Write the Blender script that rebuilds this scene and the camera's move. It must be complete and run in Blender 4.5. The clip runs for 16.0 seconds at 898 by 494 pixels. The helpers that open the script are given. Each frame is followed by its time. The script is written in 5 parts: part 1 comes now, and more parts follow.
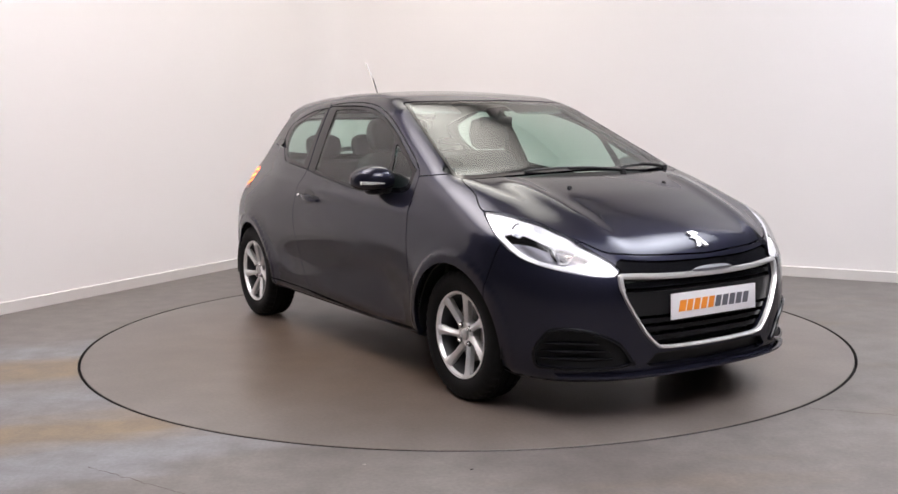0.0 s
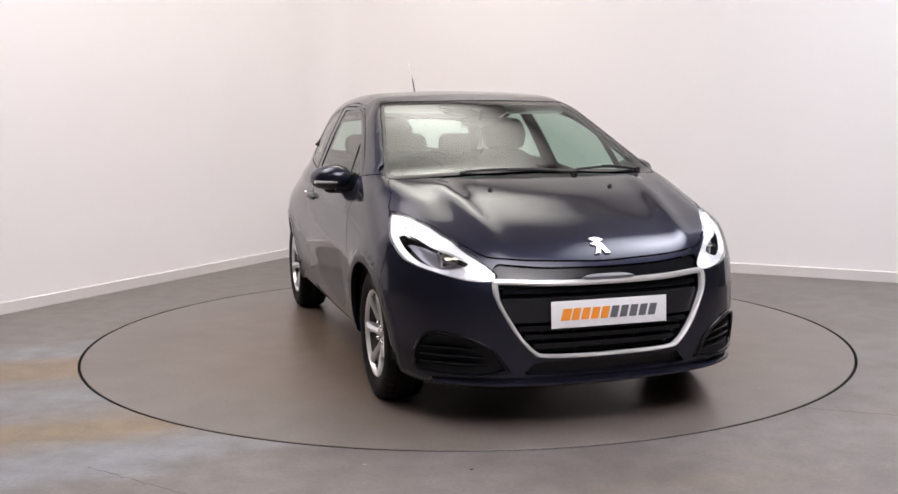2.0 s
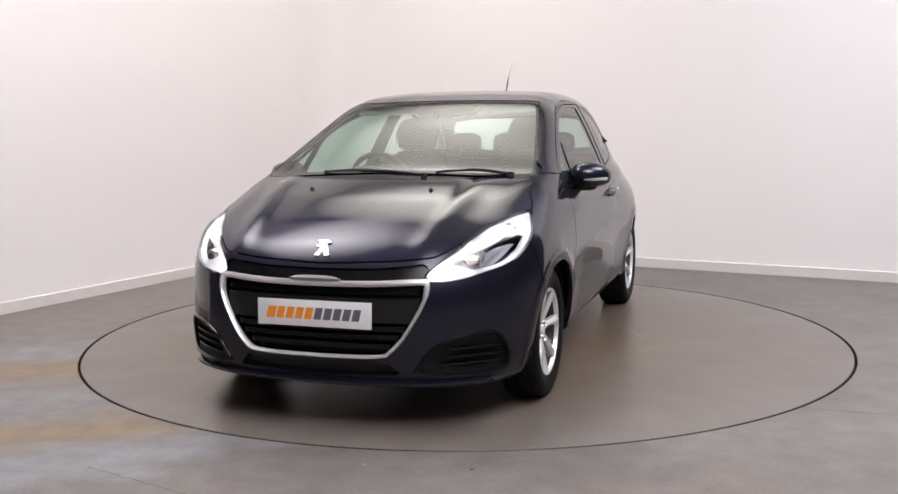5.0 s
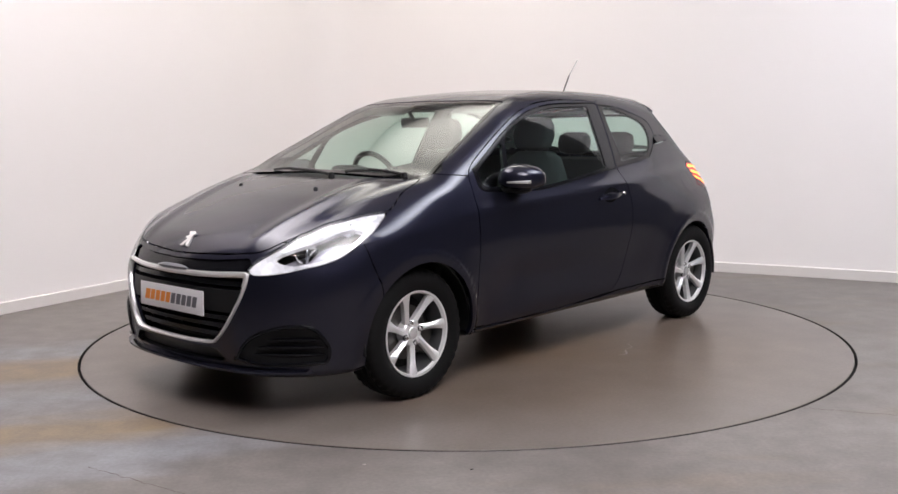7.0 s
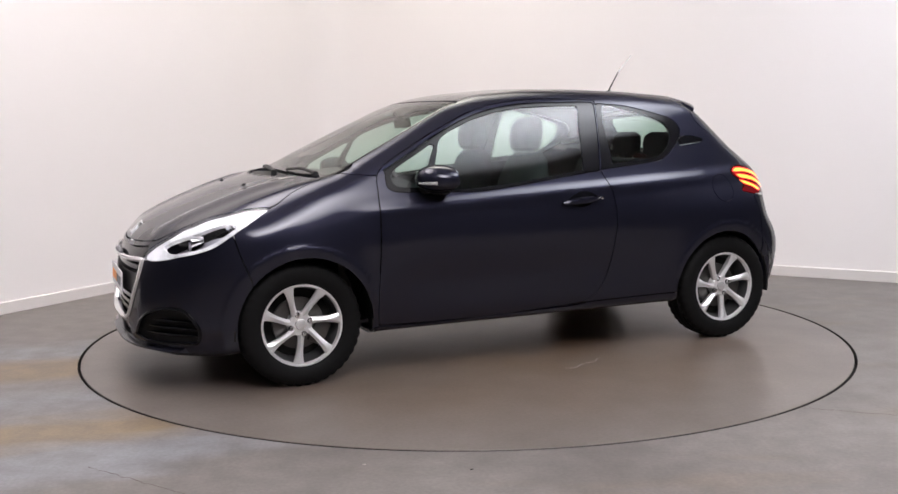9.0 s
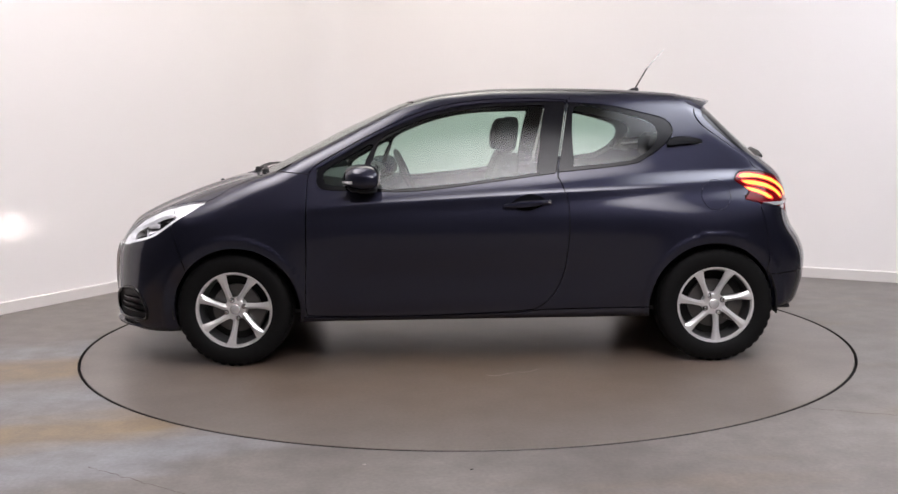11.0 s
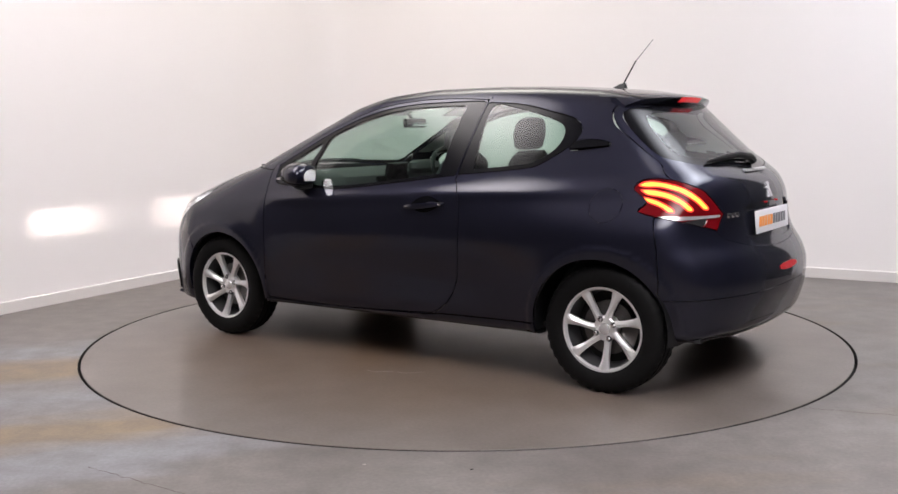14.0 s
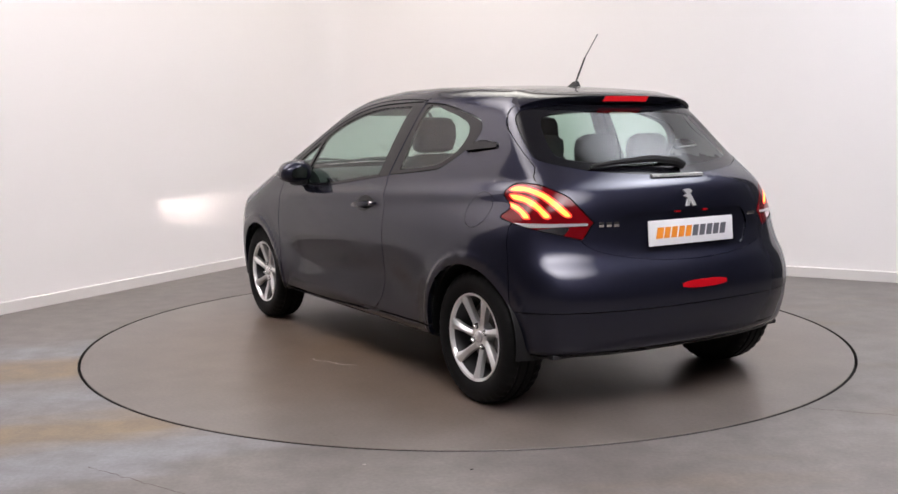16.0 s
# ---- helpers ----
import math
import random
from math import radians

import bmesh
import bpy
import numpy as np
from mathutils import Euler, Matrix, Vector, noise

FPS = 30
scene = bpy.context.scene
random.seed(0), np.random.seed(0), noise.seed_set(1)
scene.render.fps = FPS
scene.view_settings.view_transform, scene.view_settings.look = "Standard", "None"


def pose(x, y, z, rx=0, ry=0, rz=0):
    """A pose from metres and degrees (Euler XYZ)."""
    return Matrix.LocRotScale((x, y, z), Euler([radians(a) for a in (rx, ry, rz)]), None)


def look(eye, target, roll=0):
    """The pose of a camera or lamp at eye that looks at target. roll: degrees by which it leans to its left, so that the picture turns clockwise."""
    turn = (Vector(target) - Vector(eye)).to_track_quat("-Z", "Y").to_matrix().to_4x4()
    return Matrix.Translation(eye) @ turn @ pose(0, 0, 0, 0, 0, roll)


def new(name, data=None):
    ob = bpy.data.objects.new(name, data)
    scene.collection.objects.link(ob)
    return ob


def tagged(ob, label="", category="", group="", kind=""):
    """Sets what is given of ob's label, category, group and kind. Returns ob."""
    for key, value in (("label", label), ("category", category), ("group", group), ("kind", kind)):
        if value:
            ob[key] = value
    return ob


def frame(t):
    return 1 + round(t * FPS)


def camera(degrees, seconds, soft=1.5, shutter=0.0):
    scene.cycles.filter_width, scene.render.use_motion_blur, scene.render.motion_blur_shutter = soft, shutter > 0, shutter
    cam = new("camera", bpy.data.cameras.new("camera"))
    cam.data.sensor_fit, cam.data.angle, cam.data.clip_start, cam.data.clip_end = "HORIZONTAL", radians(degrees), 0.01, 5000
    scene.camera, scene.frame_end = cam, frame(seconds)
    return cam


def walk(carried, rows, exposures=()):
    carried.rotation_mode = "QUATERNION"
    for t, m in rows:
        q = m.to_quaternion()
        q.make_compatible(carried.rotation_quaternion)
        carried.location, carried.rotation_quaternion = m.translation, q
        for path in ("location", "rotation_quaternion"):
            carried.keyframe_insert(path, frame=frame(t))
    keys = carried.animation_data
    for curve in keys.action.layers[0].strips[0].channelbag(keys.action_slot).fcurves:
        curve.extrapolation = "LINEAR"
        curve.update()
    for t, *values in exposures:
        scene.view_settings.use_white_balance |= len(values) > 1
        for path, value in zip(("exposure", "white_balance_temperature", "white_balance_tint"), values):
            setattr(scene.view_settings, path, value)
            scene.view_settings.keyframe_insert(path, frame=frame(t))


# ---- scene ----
# camera: stands still
FOV, EYE = 49.35, (0.0, -5.876, 1.244)
YAW, PITCH, ROLL = radians(0.895), radians(-6.955), -0.633
cam = camera(FOV, 16.0)
AHEAD = Vector((-math.sin(YAW) * math.cos(PITCH), math.cos(YAW) * math.cos(PITCH), math.sin(PITCH)))
STAND = look(EYE, Vector(EYE) + AHEAD, ROLL)
walk(cam, [(0.0, STAND), (16.0, STAND)], exposures=[(0.0, 0.71), (16.0, 0.71)])

# turntable: seconds and heading of the car's nose in degrees
TURN = [(0.0, -56.78), (0.5, -58.25), (1.0, -61.56), (1.5, -66.3), (2.0, -72.2), (2.5, -78.03), (3.0, -84.15), (3.5, -90.0),
        (4.0, -96.1), (4.5, -101.9), (7.0, -131.72), (7.5, -137.54), (8.0, -143.6), (8.5, -149.35), (9.0, -155.5),
        (11.5, -184.92), (12.0, -190.8), (12.5, -196.4), (13.0, -202.5), (13.5, -208.1), (14.0, -214.0), (14.5, -219.6),
        (15.0, -225.5), (15.5, -231.1), (16.0, -237.03)]
AXIS_OFF = (-0.040, -0.016)   # wheelbase centre seen from the turntable's axis
R_TABLE = 2.213

# ---- light ----
world = bpy.data.worlds.new("world")
world.use_nodes = True
world.node_tree.nodes["Background"].inputs[0].default_value = (0.9, 0.95, 1.0, 1)
world.node_tree.nodes["Background"].inputs[1].default_value = 0.02
scene.world = world


# ---- materials ----
def nodes_of(name):
    m = bpy.data.materials.new(name)
    m.use_nodes = True
    nt = m.node_tree
    return m, nt, nt.nodes["Principled BSDF"]


def simple(name, colour, rough=0.5, metal=0.0, coat=0.0, spec=0.5, emit=None, power=0.0, grain=0.0, scale=60.0, bump=0.0):
    """A plain material; grain varies its colour and gloss, bump gives fine relief."""
    m, nt, b = nodes_of(name)
    b.inputs["Base Color"].default_value = (*colour, 1)
    b.inputs["Roughness"].default_value = rough
    b.inputs["Metallic"].default_value = metal
    b.inputs["Specular IOR Level"].default_value = spec
    b.inputs["Coat Weight"].default_value = coat
    b.inputs["Coat Roughness"].default_value = 0.03
    if emit:
        b.inputs["Emission Color"].default_value = (*emit, 1)
        b.inputs["Emission Strength"].default_value = power
    if grain or bump:
        tc = nt.nodes.new("ShaderNodeTexCoord")
        n = nt.nodes.new("ShaderNodeTexNoise")
        n.inputs["Scale"].default_value, n.inputs["Detail"].default_value = scale, 6
        nt.links.new(tc.outputs["Object"], n.inputs["Vector"])
        if grain:
            mix = nt.nodes.new("ShaderNodeMix")
            mix.data_type = "RGBA"
            mix.inputs[6].default_value = (*[c * (1 - grain) for c in colour], 1)
            mix.inputs[7].default_value = (*[min(1, c * (1 + grain)) for c in colour], 1)
            nt.links.new(n.outputs["Fac"], mix.inputs[0])
            nt.links.new(mix.outputs[2], b.inputs["Base Color"])
            r = nt.nodes.new("ShaderNodeMapRange")
            r.inputs[3].default_value, r.inputs[4].default_value = max(0, rough - 0.1), min(1, rough + 0.1)
            nt.links.new(n.outputs["Fac"], r.inputs[0])
            nt.links.new(r.outputs[0], b.inputs["Roughness"])
        if bump:
            bp = nt.nodes.new("ShaderNodeBump")
            bp.inputs["Strength"].default_value, bp.inputs["Distance"].default_value = bump, 0.002
            nt.links.new(n.outputs["Fac"], bp.inputs["Height"])
            nt.links.new(bp.outputs[0], b.inputs["Normal"])
    return m


def paint_material():
    """Dark blue metallic paint: fine flakes under a clear coat, with a faint orange-peel."""
    m, nt, b = nodes_of("blue_metallic_paint")
    tc = nt.nodes.new("ShaderNodeTexCoord")
    v = nt.nodes.new("ShaderNodeTexNoise")
    v.inputs["Scale"].default_value, v.inputs["Detail"].default_value = 900, 2
    ramp = nt.nodes.new("ShaderNodeMix")
    ramp.data_type = "RGBA"
    ramp.inputs[6].default_value = (0.0085, 0.0090, 0.0150, 1)
    ramp.inputs[7].default_value = (0.0310, 0.0320, 0.0560, 1)
    nt.links.new(tc.outputs["Object"], v.inputs["Vector"])
    nt.links.new(v.outputs["Fac"], ramp.inputs[0])
    nt.links.new(ramp.outputs[2], b.inputs["Base Color"])
    b.inputs["Metallic"].default_value = 0.75
    b.inputs["Specular Tint"].default_value = (0.20, 0.20, 0.28, 1)
    b.inputs["Roughness"].default_value = 0.40
    b.inputs["Coat Weight"].default_value = 0.9
    b.inputs["Coat Roughness"].default_value = 0.06
    peel = nt.nodes.new("ShaderNodeTexNoise")
    peel.inputs["Scale"].default_value = 260
    bp = nt.nodes.new("ShaderNodeBump")
    bp.inputs["Strength"].default_value, bp.inputs["Distance"].default_value = 0.015, 0.001
    nt.links.new(tc.outputs["Object"], peel.inputs["Vector"])
    nt.links.new(peel.outputs["Fac"], bp.inputs["Height"])
    nt.links.new(bp.outputs[0], b.inputs["Coat Normal"])
    return m


def glass_material(name, tint, rough=0.0):
    """Thin pane: mirror-like at grazing angles, tinted and clear straight through."""
    m, nt, b = nodes_of(name)
    out = nt.nodes["Material Output"]
    lw = nt.nodes.new("ShaderNodeLayerWeight")
    lw.inputs[0].default_value = 0.5
    pw = nt.nodes.new("ShaderNodeMath")
    pw.operation = "POWER"
    pw.inputs[1].default_value = 5
    fr = nt.nodes.new("ShaderNodeMapRange")
    fr.inputs[3].default_value, fr.inputs[4].default_value = 0.070, 1.0
    nt.links.new(lw.outputs["Facing"], pw.inputs[0])
    nt.links.new(pw.outputs[0], fr.inputs[0])
    tr = nt.nodes.new("ShaderNodeBsdfTransparent")
    tr.inputs[0].default_value = (*tint, 1)
    gl = nt.nodes.new("ShaderNodeBsdfGlossy")
    gl.inputs["Roughness"].default_value = rough
    mx = nt.nodes.new("ShaderNodeMixShader")
    nt.links.new(fr.outputs[0], mx.inputs[0])
    nt.links.new(tr.outputs[0], mx.inputs[1])
    nt.links.new(gl.outputs[0], mx.inputs[2])
    nt.links.new(mx.outputs[0], out.inputs[0])
    return m


def math_node(nt, op, a, b):
    n = nt.nodes.new("ShaderNodeMath")
    n.operation = op
    for i, v in enumerate((a, b)):
        if isinstance(v, (int, float)):
            n.inputs[i].default_value = v
        else:
            nt.links.new(v, n.inputs[i])
    return n.outputs[0]


def noise_node(nt, vector, scale, detail=6, stretch=None, angle=0.0, shift=(0, 0, 0)):
    n = nt.nodes.new("ShaderNodeTexNoise")
    n.inputs["Scale"].default_value, n.inputs["Detail"].default_value = scale, detail
    if stretch:
        mp = nt.nodes.new("ShaderNodeMapping")
        mp.inputs["Location"].default_value = shift
        mp.inputs["Rotation"].default_value = (0, 0, radians(angle))
        mp.inputs["Scale"].default_value = stretch
        nt.links.new(vector, mp.inputs[0])
        vector = mp.outputs[0]
    nt.links.new(vector, n.inputs["Vector"])
    return n.outputs["Fac"]


def span(nt, value, lo, hi, out_lo=0.0, out_hi=1.0):
    r = nt.nodes.new("ShaderNodeMapRange")
    for i, v in enumerate((lo, hi, out_lo, out_hi)):
        r.inputs[i + 1].default_value = v
    nt.links.new(value, r.inputs[0])
    return r.outputs[0]


def mix_colour(nt, fac, a, b, how="MIX"):
    m = nt.nodes.new("ShaderNodeMix")
    m.data_type, m.blend_type = "RGBA", how
    for i, v in ((0, fac), (6, a), (7, b)):
        if isinstance(v, (int, float)):
            m.inputs[i].default_value = v
        elif isinstance(v, tuple):
            m.inputs[i].default_value = (*v, 1)
        else:
            nt.links.new(v, m.inputs[i])
    return m.outputs[2]


def floor_material(name, c1, c2, rough, kind):
    """Worn painted concrete: cloudy patches, mottling, fine speckle and either wash bands or a round brown tint."""
    m, nt, b = nodes_of(name)
    tc = nt.nodes.new("ShaderNodeTexCoord")
    at = tc.outputs["Object"]
    sep = nt.nodes.new("ShaderNodeSeparateXYZ")
    nt.links.new(at, sep.inputs[0])
    x, y = sep.outputs[0], sep.outputs[1]
    cloud, mottle, fine = noise_node(nt, at, 1.3, 8), noise_node(nt, at, 7.0, 8), noise_node(nt, at, 60, 8)
    streak = noise_node(nt, at, 2.0, 7, (0.5, 2.0, 1), -22, (3.1, 1.7, 0))
    col = mix_colour(nt, span(nt, cloud, 0.32, 0.68), c1, c2)
    if kind == "bands":
        # bands of pale wash and brown dirt run across the floor beside the turntable
        turn = radians(22)
        v = math_node(nt, "ADD", math_node(nt, "MULTIPLY", x, -math.sin(turn)), math_node(nt, "MULTIPLY", y, math.cos(turn)))
        v = math_node(nt, "ADD", v, math_node(nt, "MULTIPLY", math_node(nt, "SUBTRACT", streak, 0.5), 0.55))
        f = span(nt, v, -2.4, 1.2)
        ramp = nt.nodes.new("ShaderNodeValToRGB")
        nt.links.new(f, ramp.inputs[0])
        pale, brown, grey = (0.205, 0.205, 0.222, 1), (0.205, 0.150, 0.095, 1), (0.158, 0.140, 0.132, 1)
        stops = [(0.15, grey), (0.19, pale), (0.26, pale), (0.31, brown), (0.375, brown), (0.43, (0.185, 0.172, 0.172, 1)), (0.50, pale), (0.58, (0.18, 0.165, 0.16, 1)),
                 (0.63, brown), (0.71, brown), (0.77, pale), (0.83, pale), (0.89, grey)]
        els = ramp.color_ramp.elements
        els[0].position, els[0].color = stops[0]
        els[1].position, els[1].color = stops[-1]
        for pos, c in stops[1:-1]:
            els.new(pos).color = c
        near = math_node(nt, "MULTIPLY", span(nt, x, -0.35, -1.2), span(nt, mottle, 0.25, 0.6, 0.55, 1.0))
        col = mix_colour(nt, near, col, ramp.outputs[0])
        far = math_node(nt, "MULTIPLY", span(nt, streak, 0.55, 0.72, 0.0, 0.35), span(nt, x, -0.6, 0.4))
        col = mix_colour(nt, far, col, (0.18, 0.135, 0.09))
    else:
        # browner and darker towards the middle, broken up by noise
        r = math_node(nt, "SQRT", math_node(nt, "ADD", math_node(nt, "MULTIPLY", x, x), math_node(nt, "MULTIPLY", y, y)), 0)
        brown_tint = math_node(nt, "MULTIPLY", span(nt, r, 2.1, 0.6), span(nt, noise_node(nt, at, 1.7, 3), 0.25, 0.75, 0.45, 1.0))
        col = mix_colour(nt, brown_tint, col, (0.148, 0.092, 0.050))
    if kind == "bands":
        col = mix_colour(nt, 1.0, col, span(nt, mottle, 0.3, 0.7, 0.84, 1.14), "MULTIPLY")
    else:
        col = mix_colour(nt, 1.0, col, span(nt, noise_node(nt, at, 5.0, 3), 0.25, 0.75, 0.86, 1.10), "MULTIPLY")
    col = mix_colour(nt, 1.0, col, span(nt, fine, 0.3, 0.7, 0.88, 1.10), "MULTIPLY")
    nt.links.new(col, b.inputs["Base Color"])
    b.inputs["Roughness"].default_value = rough
    b.inputs["Specular IOR Level"].default_value = 0.35
    bp = nt.nodes.new("ShaderNodeBump")
    bp.inputs["Strength"].default_value, bp.inputs["Distance"].default_value = 0.08, 0.001
    nt.links.new(fine, bp.inputs["Height"])
    nt.links.new(bp.outputs[0], b.inputs["Normal"])
    return m


PAINT = paint_material()
GLASS = glass_material("tinted_glass", (0.66, 0.80, 0.74))
CLEAR = glass_material("clear_plastic", (0.94, 0.95, 0.97))
REDLENS = glass_material("red_lens", (0.75, 0.03, 0.03))
BLACK = simple("black_plastic", (0.009, 0.009, 0.010), 0.45, spec=0.35, grain=0.25, scale=300, bump=0.15)
GLOSSBLACK = simple("gloss_black", (0.006, 0.006, 0.008), 0.14, spec=0.28)
RUBBER = simple("tyre_rubber", (0.0075, 0.0073, 0.0075), 0.62, spec=0.12, grain=0.35, scale=40, bump=0.1)
SEALRUBBER = simple("seal_rubber", (0.012, 0.012, 0.012), 0.5)
ALLOY = simple("alloy_silver", (0.80, 0.79, 0.79), 0.30, metal=0.5, coat=0.3)
# dark copy of the alloy: shade inside the wheel as base colour
DARKALLOY = simple("shadowed_alloy", (0.07, 0.07, 0.072), 0.5, metal=0.4)
CHROME = simple("chrome", (0.86, 0.85, 0.85), 0.10, metal=1.0)
SATIN = simple("satin_chrome", (0.82, 0.81, 0.81), 0.24, metal=0.6)
STEEL = simple("brake_steel", (0.14, 0.135, 0.13), 0.4, metal=0.9, grain=0.2)
CLOTH = simple("dark_seat_cloth", (0.030, 0.030, 0.034), 0.9, grain=0.25, scale=120, bump=0.2)
TRIM = simple("interior_trim", (0.030, 0.030, 0.033), 0.6, grain=0.15, scale=90, bump=0.1)
HEADLINER = simple("headliner_fabric", (0.50, 0.51, 0.49), 0.9, grain=0.04, scale=40)
PLATE = simple("white_plate", (0.82, 0.81, 0.83), 0.35, coat=0.4, grain=0.03, scale=30)
ORANGE = simple("orange_print", (0.90, 0.30, 0.03), 0.4)
GREYPRINT = simple("grey_print", (0.13, 0.13, 0.15), 0.4)
REDPLASTIC = simple("red_reflector", (0.42, 0.004, 0.010), 0.22, spec=0.4)
WHITEWALL = simple("white_wall_paint", (0.86, 0.822, 0.812), 0.75, spec=0.25, grain=0.02, scale=1.2, bump=0.06)
SKIRT = simple("white_gloss_skirting", (0.70, 0.665, 0.645), 0.45, grain=0.03, scale=8)
UNSEENWALL = simple("unseen_dark_wall", (0.060, 0.058, 0.060), 0.85, grain=0.15, scale=3)
SCUFF = simple("pale_scuff", (0.36, 0.33, 0.31), 0.8, grain=0.3, scale=60)
CRACK = simple("crack_dirt", (0.085, 0.060, 0.048), 0.9)
CEILING = simple("ceiling_white", (0.72, 0.71, 0.71), 0.85, grain=0.03, scale=3)
FLOOR = floor_material("worn_grey_floor", (0.118, 0.104, 0.097), (0.176, 0.158, 0.150), 0.42, "bands")
DISC = floor_material("turntable_floor", (0.128, 0.108, 0.097), (0.165, 0.142, 0.130), 0.30, "brown_middle")
PIT = simple("dark_pit", (0.012, 0.011, 0.010), 0.9)


# ---- mesh helpers ----
def mesh_from(name, verts, faces, smooth=True):
    me = bpy.data.meshes.new(name)
    me.from_pydata([tuple(v) for v in verts], [], faces)
    if smooth:
        me.polygons.foreach_set("use_smooth", [True] * len(me.polygons))
    me.update()
    return me


def part(name, bm, material, parent=None, label="", smooth=True):
    """Links a bmesh, or a mesh, as one object under a thing or a part."""
    if isinstance(bm, bmesh.types.BMesh):
        me = bpy.data.meshes.new(name)
        bmesh.ops.recalc_face_normals(bm, faces=bm.faces[:])
        bm.to_mesh(me)
        bm.free()
        if smooth:
            me.polygons.foreach_set("use_smooth", [True] * len(me.polygons))
            me.set_sharp_from_angle(angle=radians(38))
    else:
        me = bm
    for mat in material if isinstance(material, (list, tuple)) else [material]:
        me.materials.append(mat)
    ob = new(name, me)
    ob.parent = parent
    if label:
        ob["label"] = label
    return ob


def box_bm(x0, x1, y0, y1, z0, z1, bevel=0.0, segs=2):
    bm = bmesh.new()
    bmesh.ops.create_cube(bm, size=1)
    for v in bm.verts:
        v.co = Vector(((x0 + x1) / 2 + v.co.x * (x1 - x0), (y0 + y1) / 2 + v.co.y * (y1 - y0), (z0 + z1) / 2 + v.co.z * (z1 - z0)))
    if bevel:
        bmesh.ops.bevel(bm, geom=bm.edges[:], offset=bevel, segments=segs, affect="EDGES", profile=0.6)
    return bm


def loft(rings, closed=True, caps=True):
    """A skin over rings of equal point counts."""
    bm = bmesh.new()
    vs = [[bm.verts.new(p) for p in ring] for ring in rings]
    n = len(rings[0])
    for a, b in zip(vs, vs[1:]):
        for i in range(n if closed else n - 1):
            bm.faces.new((a[i], a[(i + 1) % n], b[(i + 1) % n], b[i]))
    if caps:
        bm.faces.new(vs[0][::-1])
        bm.faces.new(vs[-1])
    return bm


def lathe(profile, segs=48, axis="y"):
    """Turns a closed profile of (radius, along) about an axis."""
    bm = bmesh.new()
    rings = []
    for k in range(segs):
        a = 2 * math.pi * k / segs
        c, s = math.cos(a), math.sin(a)
        if axis == "y":
            rings.append([bm.verts.new((r * c, t, r * s)) for r, t in profile])
        elif axis == "x":
            rings.append([bm.verts.new((t, r * c, r * s)) for r, t in profile])
        else:
            rings.append([bm.verts.new((r * c, r * s, t)) for r, t in profile])
    n = len(profile)
    for k in range(segs):
        a, b = rings[k], rings[(k + 1) % segs]
        for i in range(n):
            bm.faces.new((a[i], a[(i + 1) % n], b[(i + 1) % n], b[i]))
    return bm


def tube(points, radius, segs=8, radii=None):
    """A round bar along points."""
    pts = [Vector(p) for p in points]
    rings = []
    up = Vector((0, 0, 1))
    for i, p in enumerate(pts):
        d = (pts[min(i + 1, len(pts) - 1)] - pts[max(i - 1, 0)]).normalized()
        side = d.cross(up)
        if side.length < 0.05:
            side = d.cross(Vector((1, 0, 0)))
        side.normalize()
        other = side.cross(d)
        r = radii[i] if radii else radius
        rings.append([p + r * (math.cos(2 * math.pi * k / segs) * side + math.sin(2 * math.pi * k / segs) * other) for k in range(segs)])
    return loft(rings)


def join_bm(*bms):
    out = bmesh.new()
    for b in bms:
        me = bpy.data.meshes.new("tmp")
        b.to_mesh(me)
        out.from_mesh(me)
        bpy.data.meshes.remove(me)
        b.free()
    return out


def moved(bm, m):
    bmesh.ops.transform(bm, matrix=m, verts=bm.verts[:])
    return bm


# ---- room ----
def wall_strip(name, pts, z0, z1, thick, material):
    """A wall that follows points on the floor, thick to the outside."""
    P = [Vector((x, y)) for x, y in pts]
    outer = []
    for i, p in enumerate(P):
        d = (P[min(i + 1, len(P) - 1)] - P[max(i - 1, 0)]).normalized()
        outer.append(p + Vector((-d.y, d.x)) * thick)
    rings = [[(a.x, a.y, z0), (a.x, a.y, z1), (b.x, b.y, z1), (b.x, b.y, z0)] for a, b in zip(P, outer)]
    ob = part(name, loft(rings), material)
    return tagged(ob, kind="structure")


CORNER = Vector((-1.364, 4.372))
DL, DR = Vector((-0.447, -0.894)).normalized(), Vector((0.876, -0.482)).normalized()
R_COVE = 0.55


def corner_path(length_l, length_r):
    pts = [CORNER + DL * length_l]
    a, b = CORNER + DL * R_COVE, CORNER + DR * R_COVE
    for k in range(13):
        t = k / 12
        pts.append((1 - t) ** 2 * a + 2 * t * (1 - t) * CORNER + t * t * b)
    pts.append(CORNER + DR * length_r)
    return [(p.x, p.y) for p in pts]


